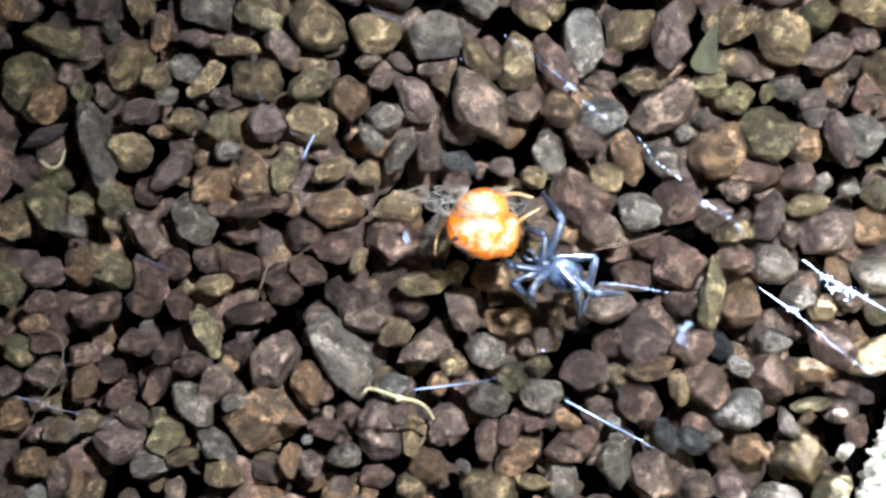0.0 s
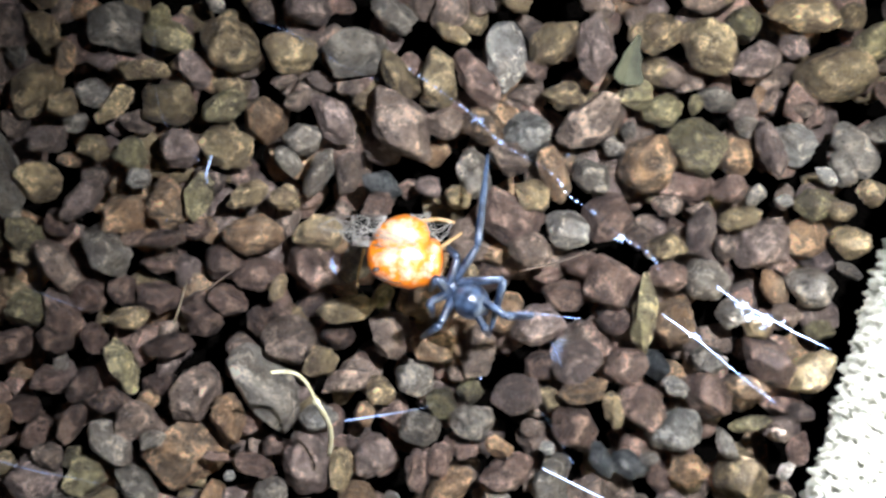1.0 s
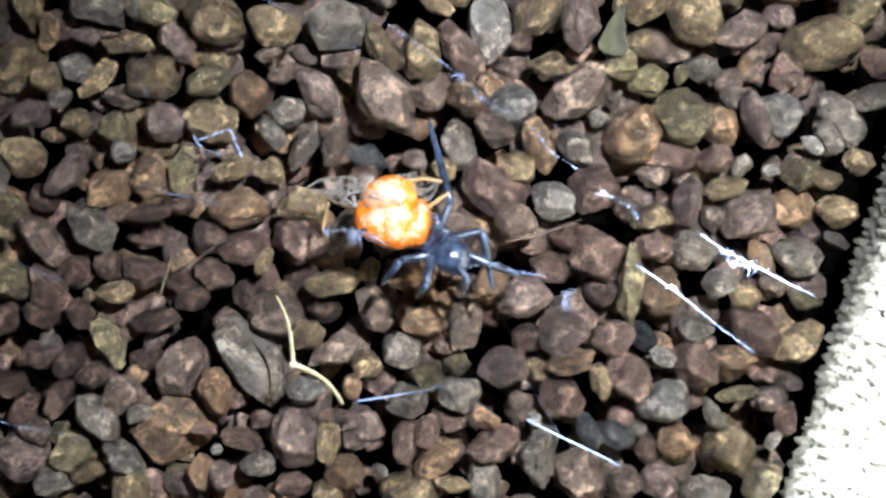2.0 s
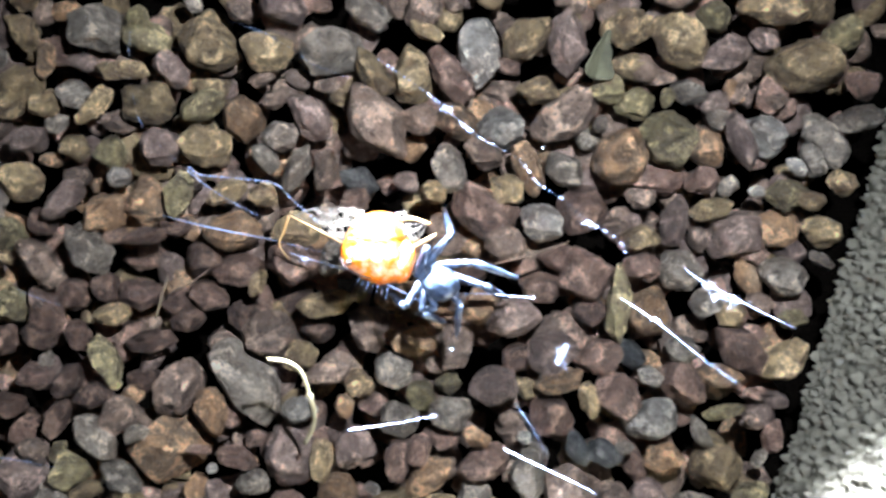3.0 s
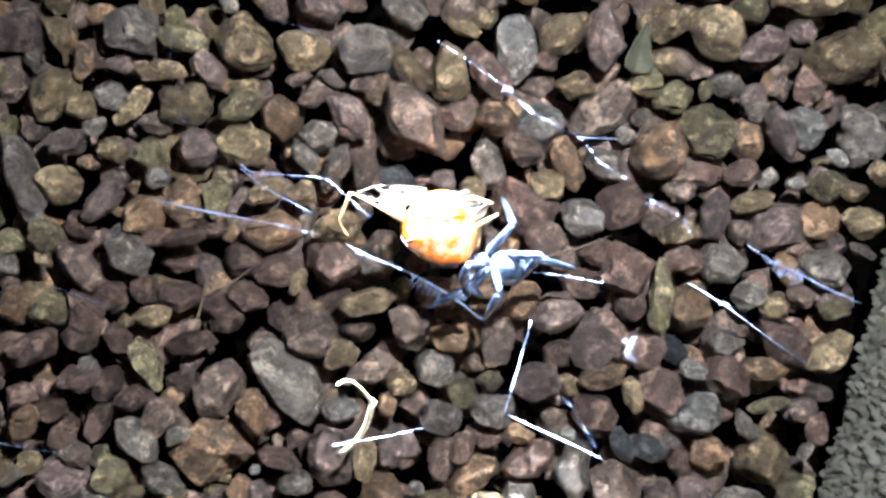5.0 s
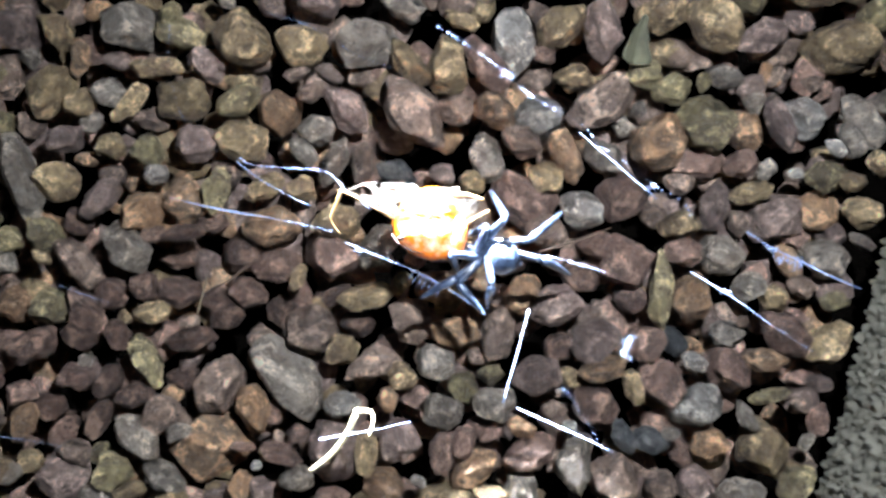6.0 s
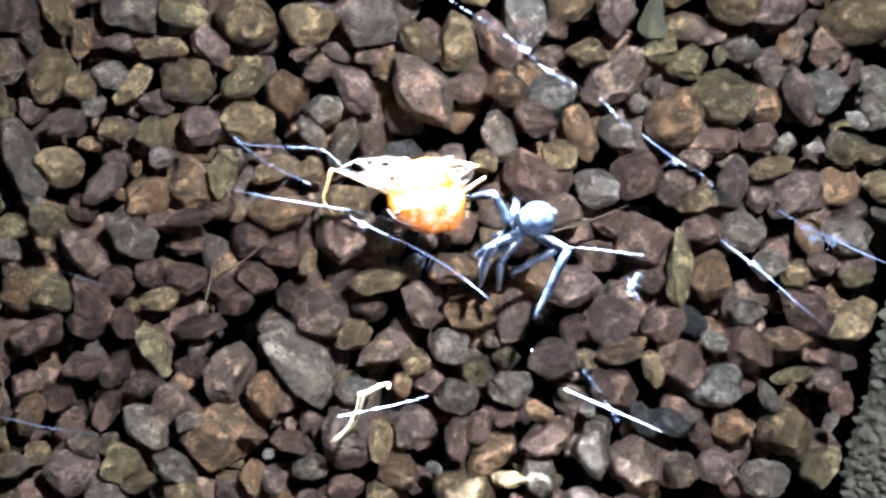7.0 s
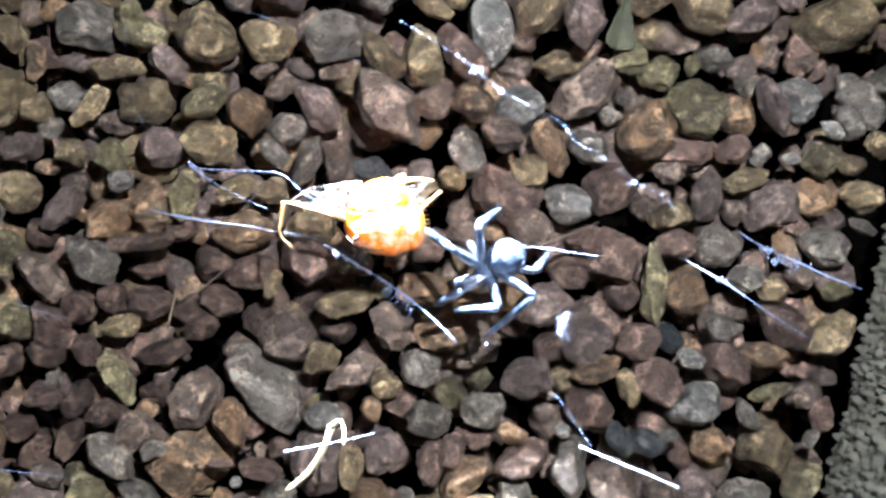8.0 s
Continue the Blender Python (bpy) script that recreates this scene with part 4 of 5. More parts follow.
stone("grey", -48.8, 56.7, 4.6, 4.6, 0, 1)
stone("tan", -31.2, 45.3, 13.0, 9.8, -8, 0, taper=0.15)
stone("purple", -27.4, 55.9, 11.2, 9.3, 0, 0)
stone("grey", -16.6, 46.3, 14.6, 11.7, 30, 0, rounded=True)
stone("grey", -8.0, 53.8, 11.7, 6.9, -32, 0)
stone("brown", -1.1, 57.5, 7.4, 6.3, 0, 1)
stone("tan", -6.3, 40.6, 13.0, 6.9, -52, 0)
stone("brown", -5.5, 29.2, 21.0, 12.8, -50, 0, rounded=True)
stone("orange", -36.6, 29.5, 11.7, 10.4, -90, 0, taper=0.4)
stone("olive", -45.4, 32.1, 11.7, 7.2, 35, 0)
stone("tan", -44.9, 22.8, 12.5, 9.3, -15, 0)
stone("purple", -20.4, 30.1, 14.4, 8.5, -52, 0)
stone("brown", -28.9, 33.4, 6.4, 4.5, 20, 0)
stone("brown", -32.4, 38.9, 6.6, 3.3, 22, 1)
stone("grey", -27.6, 25.4, 9.3, 7.4, 5, 0)
stone("grey", -30.7, 20.0, 7.7, 5.3, -58, 0)
stone("grey", -23.2, 17.7, 12.8, 5.6, 66, 0)
stone("brown", -17.0, 17.4, 10.1, 6.1, 75, 0)
stone("slate", -9.6, 15.8, 9.8, 6.8, -12, 1)
stone("brown", -19.7, 26.1, 7.0, 6.2, 0, 2)
stone("brown", 5.2, 54.6, 9.3, 8.2, 0, 0)
stone("tan", 5.7, 49.4, 8.8, 4.0, -25, 0)
stone("tan", 2.3, 40.1, 14.9, 9.3, -84, 0)
stone("red", 11.4, 40.1, 14.9, 7.7, -52, 0)
stone("white", 17.7, 45.8, 17.3, 10.6, -85, 0, rounded=True)
stone("tan", 28.6, 48.6, 14.4, 9.3, 50, 0)
stone("red", 24.9, 42.9, 6.3, 4.9, 0, 1)
stone("brown", 25.3, 51.9, 6.8, 5.5, 0, 1)
stone("purple", 38.4, 47.9, 16.2, 9.3, -84, 0)
stone("olive", 47.7, 36.8, 8.2, 6.6, 0, 0)
stone("tan", 31.5, 36.5, 10.4, 6.9, -8, 0, taper=0.2)
stone("brown", 38.2, 31.1, 18.9, 10.6, 38, 0)
stone("brown", 4.6, 29.5, 9.8, 7.4, 20, 0)
stone("orange", 13.2, 29.3, 10.6, 8.2, -22, 0)
stone("white", 23.5, 27.7, 11.7, 10.4, 20, 0)
stone("brown", 19.6, 22.3, 10.4, 7.4, -15, 0)
stone("grey", 11.1, 18.7, 12.2, 8.0, -68, 0)
stone("orange", 29.7, 18.7, 13.8, 6.9, -66, 0)
stone("grey", 37.9, 18.2, 9.6, 7.7, -25, 0)
stone("grey", 44.1, 25.9, 6.3, 5.5, 0, 1)
stone("grey", 45.9, 28.8, 4.5, 3.2, 80, 0)
stone("orange", 51.1, 21.3, 13.8, 13.3, 20, 0, rounded=True, cup=2.1)
stone("brown", 48.3, 55.9, 6.3, 5.7, 0, 1)
stone("tan", 52.9, 52.0, 11.2, 10.4, 30, 0)
stone("tan", 64.2, 49.2, 15.7, 11.7, -34, 0, rounded=True)
stone("olive", 71.5, 54.1, 8.5, 7.4, 0, 0)
stone("purple", 74.3, 45.5, 12.5, 7.7, 24, 0)
stone("tan", 85.4, 55.6, 17.3, 7.7, 0, 0)
stone("purple", 85.5, 49.8, 7.1, 6.3, 0, 1)
stone("tan", 96.5, 55.9, 7.2, 6.4, 40, 0)
stone("tan", 93.9, 43.2, 17.3, 12.8, 14, 0, rounded=True)
stone("olive", 101.9, 50.2, 10.1, 8.2, 45, 0)
stone("grey", 68.2, 37.3, 9.3, 6.0, -12, 1)
stone("olive", 54.2, 33.9, 9.8, 8.2, 20, 0)
stone("olive", 62.1, 35.4, 4.9, 3.3, 90, 1)
stone("olive", 62.4, 25.4, 15.1, 12.8, -50, 0)
stone("orange", 70.4, 24.1, 10.6, 8.8, -42, 0)
stone("grey", 75.1, 30.9, 6.0, 5.2, 0, 1)
stone("purple", 78.3, 25.5, 14.6, 5.8, -66, 0)
stone("white", 84.4, 27.7, 11.2, 9.6, -28, 0, rounded=True)
stone("brown", 79.6, 37.3, 6.6, 3.0, 62, 1)
stone("grey", 98.3, 25.9, 14.4, 7.7, -46, 0)
stone("grey", 94.7, 21.5, 9.0, 5.3, -60, 0)
stone("white", 90.6, 19.7, 6.1, 3.5, -32, 0)
stone("olive", 89.5, 13.5, 9.6, 8.0, 20, 0)
stone("tan", 93.9, 11.7, 7.2, 4.5, -14, 0)
stone("tan", 97.5, 4.8, 9.0, 8.2, 0, 0)
stone("tan", 101.7, 15.9, 7.2, 6.4, 0, 0)
stone("grey", 105.5, 30.3, 12.2, 6.4, 15, 0)
stone("red", 108.8, 39.7, 8.5, 7.7, 0, 1)
stone("brown", 87.8, 35.3, 5.5, 4.9, 0, 1)
stone("red", 60.5, 17.1, 15.3, 9.0, -4, 1)
stone("red", 69.4, 16.1, 8.5, 6.9, 25, 0)
stone("purple", 63.5, 7.0, 12.8, 6.4, 82, 0)
stone("brown", 56.5, 12.1, 7.9, 5.7, 0, 1)
stone("tan", 71.5, 9.4, 10.4, 5.6, 16, 0)
stone("purple", 77.7, 4.3, 13.8, 11.2, 10, 0, blocky=True)
stone("grey", 77.2, 15.5, 6.0, 4.6, 70, 1)
stone("white", 83.3, 13.9, 4.6, 3.0, 0, 1)
stone("brown", 70.1, 3.6, 8.5, 4.4, -70, 1)
stone("tan", 54.4, 2.7, 10.1, 6.4, 10, 0)
stone("red", 56.0, -4.0, 9.0, 8.0, 32, 0)
stone("grey", 65.3, -4.8, 10.6, 10.4, -30, 0)
stone("grey", 90.1, -6.1, 11.4, 9.8, -10, 0)
stone("red", 83.6, -1.2, 7.4, 6.3, 0, 1)
stone("red", 93.7, 4.2, 7.0, 6.2, 0, 2)
stone("grey", 99.0, -1.7, 7.1, 3.3, -25, 1)
stone("orange", 57.8, -14.8, 12.5, 9.8, 88, 0)
stone("grey", 71.2, -12.0, 7.7, 6.6, 30, 0)
stone("tan", 76.6, -14.3, 7.2, 6.6, 0, 0)
stone("brown", 84.9, -12.3, 7.1, 5.7, 0, 1)
stone("olive", 93.1, -15.8, 7.1, 5.7, 0, 1)
stone("red", 79.0, -22.3, 14.6, 9.8, -38, 0)
stone("tan", 89.5, -24.9, 13.3, 8.2, 52, 0)
stone("grey", 65.5, -22.8, 8.5, 7.2, -12, 0)
stone("white", 57.8, -28.5, 6.6, 4.5, -22, 0)
stone("red", 66.3, -30.8, 12.5, 9.6, -42, 0)
stone("orange", 74.6, -28.8, 10.1, 6.4, -4, 0, taper=-0.2)
stone("tan", 44.4, -34.4, 9.0, 5.0, -74, 0)
stone("red", 51.1, -33.9, 12.2, 10.1, -30, 0)
stone("white", 58.6, -39.6, 13.8, 10.1, 196, 0, taper=0.35)
stone("olive", 75.1, -36.5, 10.6, 3.5, 12, 0)
stone("grey", 69.2, -41.2, 8.8, 4.3, -60, 0)
stone("brown", 81.3, -38.8, 4.8, 3.7, -35, 0)
stone("purple", 89.2, -35.2, 6.6, 4.6, 0, 1)
stone("red", 88.6, -43.4, 8.5, 4.9, 88, 1)
stone("orange", 62.4, -48.6, 9.3, 7.7, 24, 0)
stone("tan", 73.9, -48.6, 14.9, 12.2, -62, 0, taper=-0.2)
stone("grey", 82.6, -46.8, 5.0, 2.7, 58, 0)
stone("slate", 41.8, -45.8, 8.8, 5.3, -55, 0)
stone("slate", 48.3, -46.8, 8.8, 6.1, -22, 0)
stone("white", 52.1, -45.0, 4.0, 3.5, 0, 0)
stone("red", 55.7, -50.6, 8.5, 5.2, -68, 1)
stone("brown", 50.6, -57.7, 8.0, 7.7, 0, 0)
stone("purple", 58.6, -58.2, 9.0, 8.8, 20, 0)
stone("grey", 68.9, -60.0, 11.4, 8.0, 15, 0)
stone("olive", 81.3, -57.4, 10.6, 7.2, 58, 0)
stone("tan", -86.7, 14.7, 10.4, 9.8, 0, 0, rounded=True)
stone("purple", -76.9, 10.2, 12.5, 6.4, 46, 0)
stone("orange", -68.6, 6.8, 11.7, 9.8, 36, 0)
stone("orange", -58.3, 9.9, 12.2, 10.1, -60, 0)
stone("olive", -50.6, 12.0, 11.7, 6.4, 72, 0)
stone("olive", -90.6, 2.5, 9.3, 8.5, 20, 0)
stone("olive", -97.8, 1.2, 6.9, 6.6, 0, 0)
stone("tan", -89.5, -2.8, 5.0, 3.2, -20, 0)
stone("grey", -100.4, -3.2, 7.7, 6.6, 0, 0)
stone("brown", -82.8, -4.0, 13.8, 7.7, -52, 0)
stone("shaded_red", -83.9, 5.2, 7.4, 6.6, 0, 1)
stone("grey", -72.2, -1.4, 13.3, 9.6, -45, 0)
stone("shaded_red", -58.1, 2.2, 10.6, 4.5, 10, 0)
stone("shaded_red", -66.6, 2.0, 6.0, 5.2, 0, 1)
stone("shaded_red", -52.5, 4.4, 7.1, 4.9, 15, 1)
stone("shaded_red", -62.0, -3.4, 11.3, 7.0, 0, 2)
stone("orange", -97.5, -13.8, 8.8, 8.8, 0, 0)
stone("olive", -89.3, -14.1, 10.4, 8.8, 25, 0)
stone("shaded_red", -81.8, -15.4, 13.3, 7.7, -58, 0)
stone("shaded_red", -77.5, -11.8, 8.5, 8.2, 0, 1)
stone("shaded_red", -69.0, -10.2, 7.4, 8.2, 60, 1)
stone("shaded_red", -60.8, -12.1, 10.9, 7.1, -12, 1)
stone("tan", -65.5, -16.1, 9.3, 5.3, 14, 0)
stone("shaded_red", -52.0, -14.2, 8.7, 7.1, 40, 1)
stone("brown", -49.4, 15.8, 7.7, 6.8, 0, 1)
stone("tan", -39.7, 12.3, 10.6, 5.8, 25, 0)
stone("tan", -31.5, 12.0, 6.9, 6.4, 0, 0)
stone("orange", -38.4, 3.7, 14.6, 9.6, 4, 0, rounded=True)
stone("tan", -23.7, 4.3, 12.2, 8.8, 8, 0)
stone("red", -24.8, -3.2, 12.0, 12.2, 30, 0)
stone("grey", -13.7, -1.9, 12.0, 8.2, 70, 0)
stone("shaded_red", -45.6, -2.5, 12.6, 9.8, 30, 1)
stone("shaded_red", -38.2, -6.0, 13.1, 8.7, 0, 1)
stone("tan", -32.0, -8.3, 7.2, 3.7, 76, 0)
stone("shaded_red", -45.6, -12.1, 10.9, 8.2, -30, 1)
stone("shaded_red", -49.9, -17.4, 8.7, 7.1, 30, 1)
stone("shaded_red", -36.6, -16.6, 8.7, 8.2, 0, 1)
stone("tan", -16.3, -12.8, 14.4, 6.1, 10, 0)
stone("olive", -8.8, -10.2, 6.0, 4.1, 68, 1)
stone("brown", -29.8, -21.0, 13.0, 12.0, 20, 0, rounded=True)
stone("orange", 0.3, -10.7, 12.2, 7.4, -4, 0)
stone("brown", -7.4, -19.0, 12.0, 6.9, -70, 0)
stone("shaded_red", -19.1, -19.8, 8.5, 6.6, 0, 1)
stone("red", -10.3, 10.2, 7.4, 6.6, 0, 0)
stone("red", 18.8, 9.2, 18.1, 11.7, -36, 0, blocky=True)
stone("tan", 24.8, 13.8, 8.2, 7.4, 0, 0)
stone("tan", 8.0, 12.8, 6.1, 5.8, 0, 0)
stone("brown", 24.8, 1.4, 10.1, 8.0, -10, 0)
stone("white", 33.0, 6.3, 10.9, 9.0, -14, 0, taper=0.15)
stone("red", 42.1, 8.6, 11.7, 11.2, 30, 0)
stone("red", 36.6, -2.0, 9.0, 7.1, 0, 1)
stone("red", 43.1, -5.5, 13.0, 11.2, -30, 0, blocky=True)
stone("red", 45.1, -14.7, 9.0, 8.5, 0, 1)
stone("orange", 19.4, -12.8, 10.4, 8.5, -118, 0, taper=0.35)
stone("purple", 26.3, -15.6, 13.0, 9.3, 22, 0)
stone("shaded_red", 33.2, -9.4, 10.1, 7.4, 0, 1)
stone("olive", 50.6, -12.0, 18.6, 5.8, 85, 0)
stone("brown", 13.0, -22.1, 13.6, 8.2, 82, 0)
stone("orange", 3.6, -21.3, 12.0, 7.7, -10, 0)
stone("shaded_red", -93.1, -23.1, 13.0, 7.2, 22, 0)
stone("red", -83.1, -30.6, 9.0, 6.9, 5, 0)
stone("grey", -82.3, -27.7, 6.6, 3.6, 70, 1)
stone("shaded_red", -82.4, -20.8, 8.8, 6.4, -20, 0)
stone("shaded_red", -74.8, -21.6, 8.7, 5.7, -60, 1)
stone("shaded_red", -75.3, -31.4, 10.1, 6.1, 56, 0)
stone("olive", -67.1, -27.0, 13.8, 6.4, -60, 0)
stone("shaded_red", -70.2, -34.7, 9.8, 6.1, 22, 0)
stone("red", -95.0, -33.7, 7.4, 5.8, 0, 0)
stone("shaded_red", -91.4, -38.1, 7.4, 6.6, 0, 1)
stone("orange", -95.2, -40.9, 10.4, 6.4, 82, 0)
stone("shaded_red", -78.6, -39.9, 10.1, 5.8, 64, 0)
stone("brown", -64.5, -39.6, 10.6, 8.5, 58, 0)
stone("grey", -69.2, -44.3, 13.3, 6.9, -46, 0)
stone("grey", -59.6, -43.0, 6.6, 4.3, 26, 0)
stone("shaded_red", -58.1, -23.0, 13.4, 5.7, 12, 1)
stone("brown", -51.1, -33.2, 15.9, 11.2, 64, 0)
stone("orange", -54.4, -47.6, 19.4, 13.8, 32, 0, blocky=True)
stone("brown", -83.6, -47.3, 7.7, 6.1, -15, 0)
stone("olive", -79.6, -48.7, 6.3, 4.4, 42, 1)
stone("tan", -96.3, -50.6, 6.6, 5.2, 0, 1)
stone("tan", -100.4, -51.5, 7.7, 6.1, 0, 0)
stone("purple", -87.6, -53.5, 12.0, 11.4, -40, 0, blocky=True)
stone("olive", -76.0, -52.8, 9.0, 8.5, 0, 0)
stone("grey", -64.0, -53.8, 12.2, 6.4, -28, 0)
stone("tan", -71.0, -56.1, 8.2, 4.5, 18, 0)
stone("grey", -79.0, -58.7, 9.8, 7.7, 0, 0)
stone("tan", -61.9, -60.3, 9.3, 8.5, 0, 0)
stone("purple", -52.3, -60.4, 7.4, 6.8, 0, 1)
stone("grey", -35.0, -31.9, 22.6, 12.2, -50, 0, rounded=True)
stone("orange", -42.8, -38.3, 12.0, 8.0, -70, 0)
stone("red", -39.0, -39.7, 6.6, 5.5, 40, 1)
stone("tan", -22.7, -25.4, 8.8, 7.7, 34, 0)
stone("brown", -16.3, -29.0, 12.5, 6.1, 20, 0)
stone("white", -22.2, -37.3, 8.5, 6.6, 14, 0)
stone("tan", -8.8, -31.4, 7.4, 6.9, 0, 0)
stone("orange", -11.9, -36.5, 6.4, 5.0, 88, 0)
stone("grey", -1.0, -28.5, 9.8, 8.2, -20, 0)
stone("red", -6.4, -37.0, 7.9, 7.7, 0, 1)
stone("purple", -24.5, -48.1, 15.4, 13.3, -70, 0, rounded=True)
stone("tan", -17.3, -49.2, 10.6, 6.1, 82, 0)
stone("purple", -9.8, -46.1, 10.4, 9.8, 0, 0)
stone("red", -36.6, -48.9, 10.4, 4.8, -14, 0)
stone("red", -33.7, -45.5, 6.0, 5.2, 40, 1)
stone("red", 0.0, -49.7, 11.2, 6.6, 82, 0)
stone("grey", -33.5, -54.3, 8.2, 7.2, 10, 0)
stone("orange", -45.4, -56.4, 8.8, 5.6, -86, 0)
stone("purple", -40.8, -56.6, 7.4, 5.0, -74, 0)
stone("red", -25.7, -60.4, 8.7, 6.0, 0, 1)
stone("orange", -13.2, -56.4, 9.6, 8.0, -26, 0)
stone("white", -5.2, -54.8, 4.3, 2.7, -30, 0)
stone("tan", -17.5, -61.0, 7.7, 6.9, 0, 0)
stone("white", -41.8, -50.4, 2.9, 2.4, 0, 0)
stone("red", -44.9, -46.3, 6.4, 2.4, 0, 0)
stone("grey", 0.8, -39.9, 9.8, 8.0, -10, 0)
stone("grey", 12.4, -38.1, 10.6, 8.5, 0, 0)
stone("olive", 5.3, -35.4, 7.7, 8.2, 0, 1)
stone("olive", 11.7, -32.0, 6.8, 6.3, 0, 1)
stone("brown", 8.8, -27.5, 5.5, 4.1, 0, 1)
stone("purple", 22.4, -32.6, 12.0, 9.6, 24, 0)
stone("shaded_red", 28.7, -25.9, 9.0, 7.4, 30, 1)
stone("purple", 36.1, -24.1, 11.7, 10.4, 36, 0)
stone("orange", 37.2, -30.6, 11.7, 6.1, 16, 0)
stone("tan", 30.5, -33.3, 6.0, 5.2, 0, 1)
stone("shaded_red", 35.9, -39.1, 11.7, 9.8, -32, 0)
stone("orange", 18.3, -43.0, 6.9, 4.5, -20, 0)
stone("red", 10.3, -44.7, 9.3, 6.0, 0, 1)
stone("red", 5.2, -46.6, 8.5, 5.8, 80, 0)
stone("red", 19.9, -49.4, 14.1, 8.8, 26, 0)
stone("orange", 7.5, -53.0, 13.6, 7.4, 36, 0)
stone("grey", 29.9, -52.3, 13.6, 8.5, -84, 0)
stone("brown", 39.7, -56.1, 12.2, 11.2, -80, 0, blocky=True)
stone("grey", 18.1, -58.4, 10.6, 8.5, -55, 0)
stone("tan", 11.1, -57.9, 8.8, 4.0, 0, 0)
stone("tan", 0.8, -61.8, 14.9, 10.6, 0, 0)
stone("white", 29.2, -43.2, 3.7, 3.5, 0, 0)
stone("grey", 32.6, -47.4, 6.0, 4.1, 0, 1)
stone("red", 47.2, -24.9, 10.4, 9.6, 10, 0)
stone("slate", 55.2, -24.8, 7.9, 5.5, -50, 1)
stone("shaded_red", 16.5, -5.3, 11.3, 8.4, 0, 2)
stone("brown", 35.0, -21.7, 8.4, 7.0, 0, 2)
stone("shaded_red", -67.5, -21.7, 8.4, 7.0, 0, 2)
stone("shaded_red", -25.1, -13.5, 9.8, 7.0, 0, 2)
stone("shaded_red", -11.5, -24.5, 8.4, 7.0, 0, 2)
stone("shaded_red", -62.0, -32.6, 9.8, 7.0, 0, 2)
stone("shaded_red", -89.3, -44.9, 9.8, 8.4, 0, 2)
stone("brown", -16.9, 39.8, 8.4, 7.0, 0, 2)
stone("brown", 62.3, 43.9, 11.3, 8.4, 0, 2)
stone("brown", 84.1, 45.2, 9.8, 8.4, 0, 2)
stone("purple", 95.1, 0.1, 8.4, 8.4, 0, 2)
stone("red", 86.9, -34.0, 9.8, 8.4, 0, 2)
stone("brown", 86.9, -55.9, 8.4, 7.0, 0, 2)
stone("brown", 24.0, 38.4, 9.8, 7.0, 0, 2)
stone("brown", 51.4, 5.6, 8.4, 8.4, 0, 2)
stone("brown", 29.5, -44.9, 11.3, 8.4, 0, 2)
stone("brown", -38.8, 57.5, 8.4, 7.0, 0, 2)
stone("red", -82.5, 46.6, 9.8, 7.0, 0, 2)
stone("olive", -106.4, 40.1, 15.2, 8.7, -5, 0)
stone("olive", -114.2, 29.7, 15.2, 11.7, 81, 0)
stone("orange", -107.6, 24.5, 11.7, 8.4, 59, 0)
stone("brown", -103.8, 32.5, 6.1, 6.1, 3, 1)
stone("orange", -116.8, 46.7, 6.3, 6.5, 3, 0)
stone("grey", -120.2, 39.6, 4.7, 4.2, 3, 1)
stone("purple", -108.9, 17.6, 12.3, 4.2, 29, 1)
stone("olive", -105.9, 6.9, 7.5, 5.9, 3, 1)
stone("olive", -105.2, -0.5, 18.2, 9.5, -35, 0)
stone("tan", -115.2, -3.1, 9.0, 9.8, 3, 0)
stone("grey", -95.7, 16.3, 22.6, 7.9, -69, 0)
stone("brown", -89.5, -14.4, 5.7, 5.7, 3, 2)
stone("olive", -114.0, -18.5, 11.1, 7.1, 91, 0)
stone("purple", -105.9, -14.6, 10.6, 7.6, 13, 0)
stone("red", -106.1, -21.8, 7.6, 5.7, 13, 0)
stone("orange", -107.5, -26.9, 6.5, 6.5, 3, 0)
stone("red", -103.8, -31.2, 9.2, 6.3, 3, 0)
stone("red", -102.6, -25.1, 13.4, 7.3, 53, 1)
stone("brown", -104.3, -38.5, 9.0, 8.7, 3, 0)
stone("olive", -110.7, -33.5, 9.2, 6.3, -47, 0)
stone("purple", -113.3, -40.8, 7.9, 6.8, 3, 0)
stone("orange", -112.1, -49.0, 8.4, 9.0, 3, 0)
stone("brown", -107.7, -46.7, 6.4, 4.7, 3, 1)
stone("brown", -107.9, -54.4, 7.0, 5.6, 3, 1)
stone("grey", -99.7, -52.3, 8.7, 6.0, 3, 0)
stone("orange", -107.4, -59.9, 8.4, 7.3, 3, 0)
stone("brown", -102.3, -64.5, 11.5, 6.4, 88, 1)
stone("white", -104.4, -66.2, 4.6, 3.8, 3, 0)
stone("brown", -122.3, 40.1, 9.5, 8.2, 3, 0)
stone("tan", -122.3, 8.4, 9.5, 8.2, 33, 0)
stone("brown", -124.5, 19.6, 8.4, 8.4, 3, 1)
stone("purple", -119.4, -28.6, 8.2, 8.2, 3, 0)
stone("brown", -116.5, -65.7, 9.5, 8.2, 3, 0)


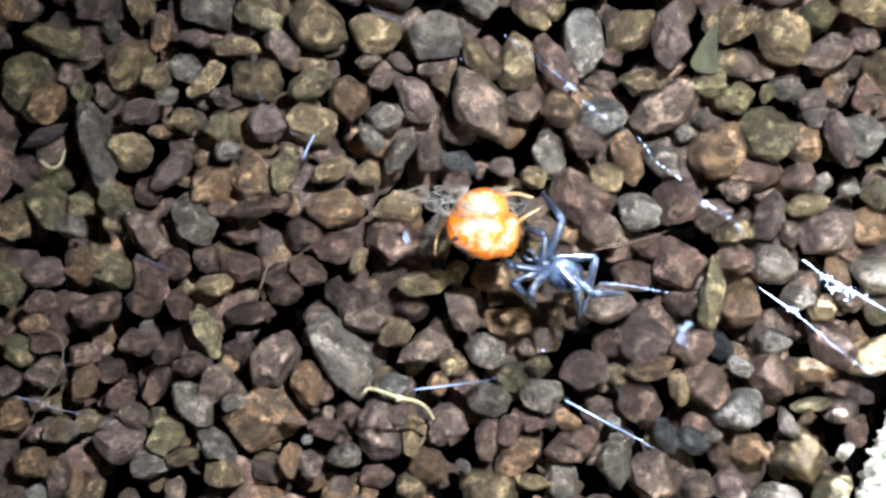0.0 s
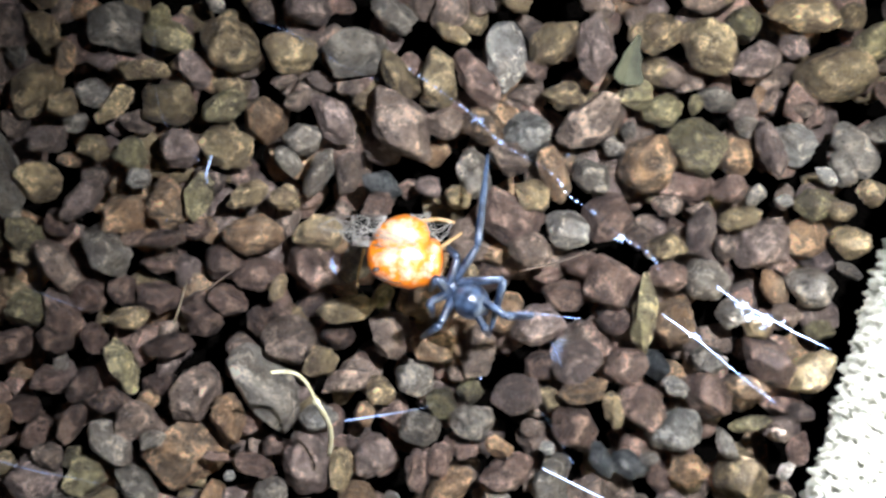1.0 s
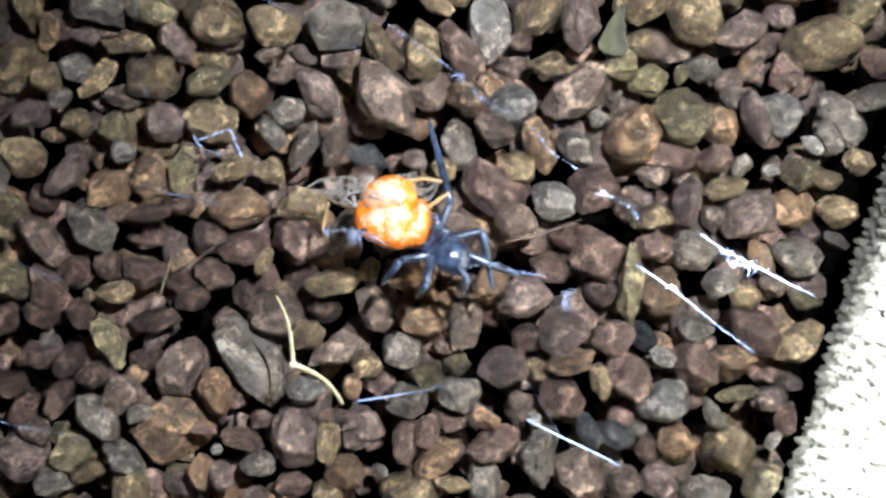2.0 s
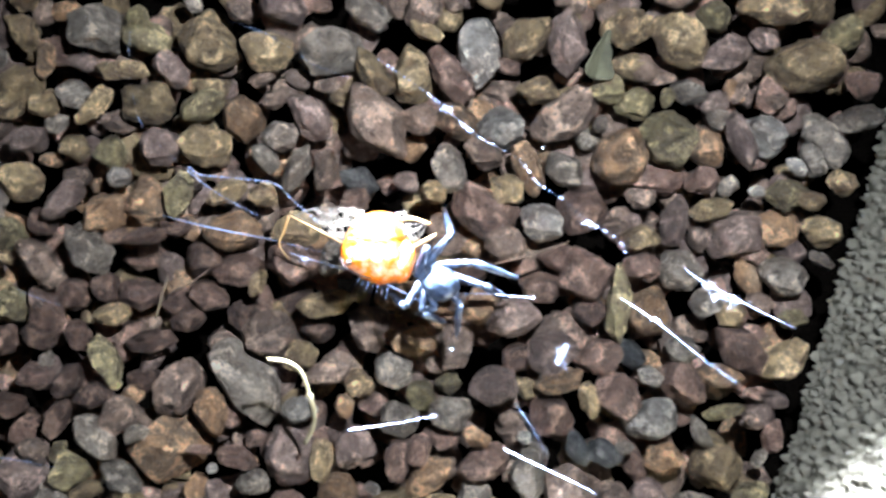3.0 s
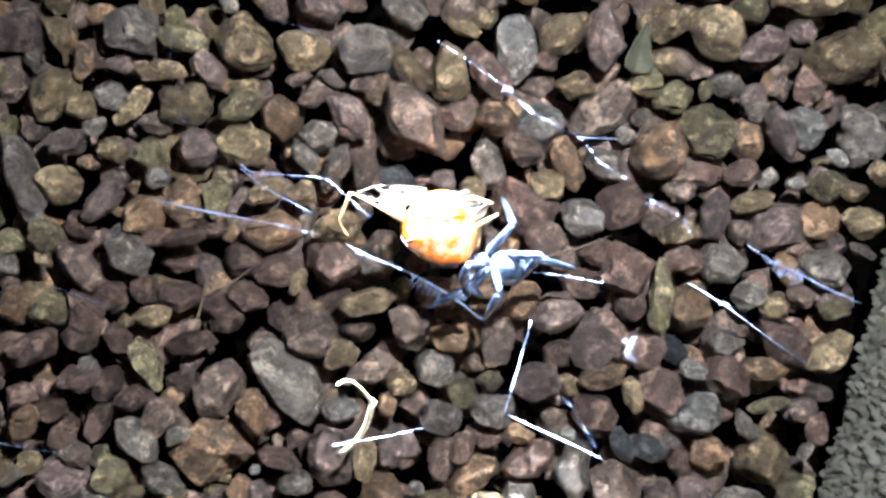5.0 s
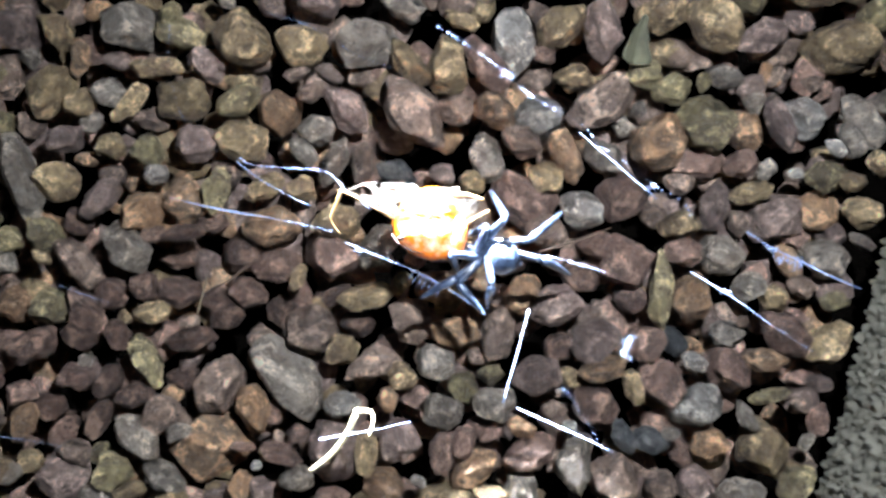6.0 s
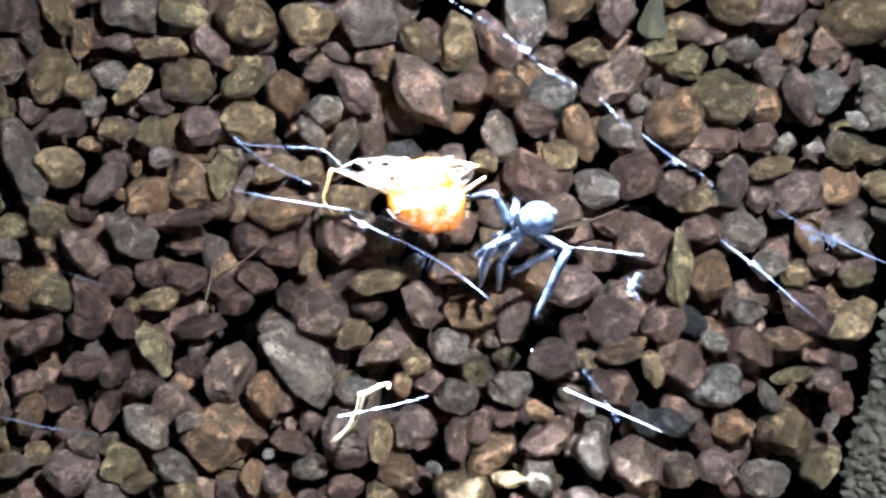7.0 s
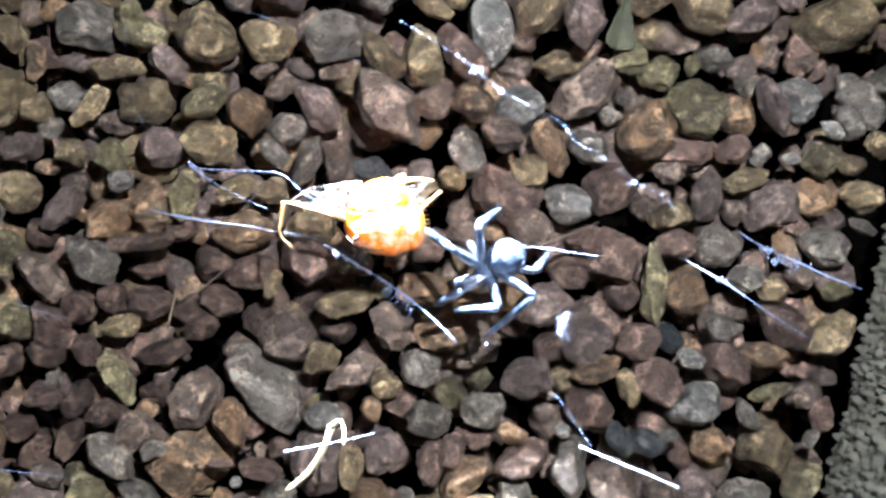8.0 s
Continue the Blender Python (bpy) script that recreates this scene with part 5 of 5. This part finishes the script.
def gravel_bed():
    """The stones below and around: smaller ones that fill the gaps, joined."""
    dice = random.Random(31)
    for kind in ("tan", "red", "brown", "purple", "orange", "brown", "red", "purple"):
        co, faces, start = [], [], 0
        for k in range(400):
            x, y = dice.uniform(-175, 150), dice.uniform(-125, 125)
            long = dice.uniform(6, 12)
            wide = long * dice.uniform(0.6, 0.9)
            high = wide * 0.95
            deep = dice.choice((-15.0, -19.0, -24.0, -32.0))
            if not (-113 < x < 104 and -59 < y < 59):
                deep = dice.choice((1.5, 0.0, -5.0, -12.0))
            beside = x > 62 + 0.28 * y
            if beside:
                deep = dice.choice((-10.0, -16.0, -24.0, -32.0))
                if dice.random() < 0.35:
                    continue
            elif deep < -16.5 and dice.random() < 0.60:
                continue
            if deep > (-5 if beside else -7) and any((x - a) ** 2 / (c / 2 + long / 2) ** 2 + (y - b) ** 2 / (d / 2 + long / 2) ** 2 < 0.75 for a, b, c, d in LAID):
                deep = -16.0
            if x > 98 + 0.28 * y + 1:
                continue
            shape, flat = rock_shape(5000 + k % 40, 2, (long, wide, high))
            m = np.array(pose(0, 0, 0, dice.uniform(-20, 20), dice.uniform(-20, 20), dice.uniform(0, 360)).to_3x3())
            co.append(shape @ m.T + np.array((x, y, deep - high / 2 + 1)))
            faces += [tuple(start + v for v in f) for f in flat]
            start += len(shape)
        ob = new("gravel", rock_data("gravel", np.concatenate(co), faces, STONES[kind]))
        ob.parent = GROUND
        tagged(ob, "", "", "", "stuff")


gravel_bed()
SPIDER, INSECT, STRAND_THINGS, WISP = spider(), prey(), [silk_thread(*row[0], **row[1]) for row in THREADS], straw_curl()
LAMP_THING = hand_lamp("hand_lamp", "small black hand lamp with a wide white beam", 2.2, 5.1, 9.0, LAMP_GLOW)
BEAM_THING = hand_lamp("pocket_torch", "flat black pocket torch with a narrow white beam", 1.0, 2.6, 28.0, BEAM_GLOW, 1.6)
LEG_PARTS = [(hip, thigh, shin, rows, leg_pair(SPIDER, hip, thigh, shin)) for hip, thigh, shin, rows in LEGS]


def aim(a, b):
    """A pose at a whose x axis points at b, with its z axis as upright as may be."""
    x = (b - a).normalized()
    y = Vector((0, 0, 1)).cross(x)
    y = y.normalized() if y.length > 1e-4 else Vector((0, 1, 0))
    z = x.cross(y)
    return Matrix.Translation(a) @ Matrix((x, y, z)).transposed().to_4x4()


def motions():
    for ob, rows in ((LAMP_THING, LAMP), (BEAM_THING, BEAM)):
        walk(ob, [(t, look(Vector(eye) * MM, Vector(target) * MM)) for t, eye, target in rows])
    place = {t: pose(x * MM, y * MM, WEB * MM, 0, tilt, turn) for t, x, y, turn, tilt in BODY}
    walk(SPIDER, [(t, m) for t, m in place.items()])
    insect, hind_leg = INSECT
    hip = Matrix.Translation(Vector((-5.0, 0.4, 0.8)) * SIZE * 1.08 * MM)
    walk(hind_leg, [(t, hip @ Matrix.Rotation(math.radians(dip), 4, Vector((-0.39, -0.92, 0)))) for t, dip in HIND_LEG])
    walk(insect, [(t, pose(x * MM, y * MM, WEB * MM, rx, ry, turn)) for t, x, y, turn, rx, ry in PREY])
    for hip, thigh, shin, rows, (upper, lower) in LEG_PARTS:
        start = Vector((*hip, -0.3)) * MM
        up_rows, low_rows = [], []
        for t, kx, ky, fx, fy in rows:
            home = place[t].inverted()
            knee = home @ Vector((kx * MM, ky * MM, WEB * MM))
            foot = home @ Vector((fx * MM, fy * MM, WEB * MM))
            flat = Vector((knee.x - start.x, knee.y - start.y))
            far = min(flat.length, thigh * 0.985 * MM)
            flat = flat.normalized() * far
            knee = Vector((start.x + flat.x, start.y + flat.y, start.z + 0.8 * math.sqrt((thigh * MM) ** 2 - far ** 2)))
            flat = Vector((foot.x - knee.x, foot.y - knee.y))
            far = min(flat.length, shin * 0.985 * MM)
            flat = flat.normalized() * far
            foot = Vector((knee.x + flat.x, knee.y + flat.y, knee.z - math.sqrt((shin * MM) ** 2 - far ** 2)))
            a = aim(start, knee)
            b = aim(knee, foot)
            b.translation = a @ Vector((thigh * MM, 0, 0))
            up_rows.append((t, a))
            low_rows.append((t, a.inverted() @ b))
        walk(upper, up_rows)
        walk(lower, low_rows)
    for ob, (line, options, height, rows) in zip(STRAND_THINGS, THREADS):
        along = Vector(line[0][-1]).normalized()
        across = Vector((-along.y, along.x, 0))
        walk(ob, [(t, pose(x * MM, y * MM, height * MM, 0, 0, turn) @ Matrix.Rotation(math.radians(dip), 4, across)) for t, x, y, turn, dip in rows])
    root, (flap, blade) = WISP
    walk(root, [(t, pose(jx * MM, jy * MM, WEB * MM)) for t, roll, ax, ay, jx, jy, cx, cy in CURL])
    for piece, length, way, pick in ((flap, FLAP, 1, 0), (blade, BLADE, -1, 1)):
        rows = []
        for t, roll, ax, ay, jx, jy, cx, cy in CURL:
            flat = Vector(((ax, cx)[pick] - jx, (ay, cy)[pick] - jy)) * MM
            far = min(flat.length, length * 0.985 * MM)
            flat = flat.normalized() * far
            rows.append((t, aim(Vector((0, 0, 0)), Vector((flat.x, flat.y, way * (0.85, 0.7)[pick] * math.sqrt((length * MM) ** 2 - far ** 2)))) @ pose(0, 0, 0, (roll, 0)[pick], 0, 0)))
        walk(piece, rows)


motions()
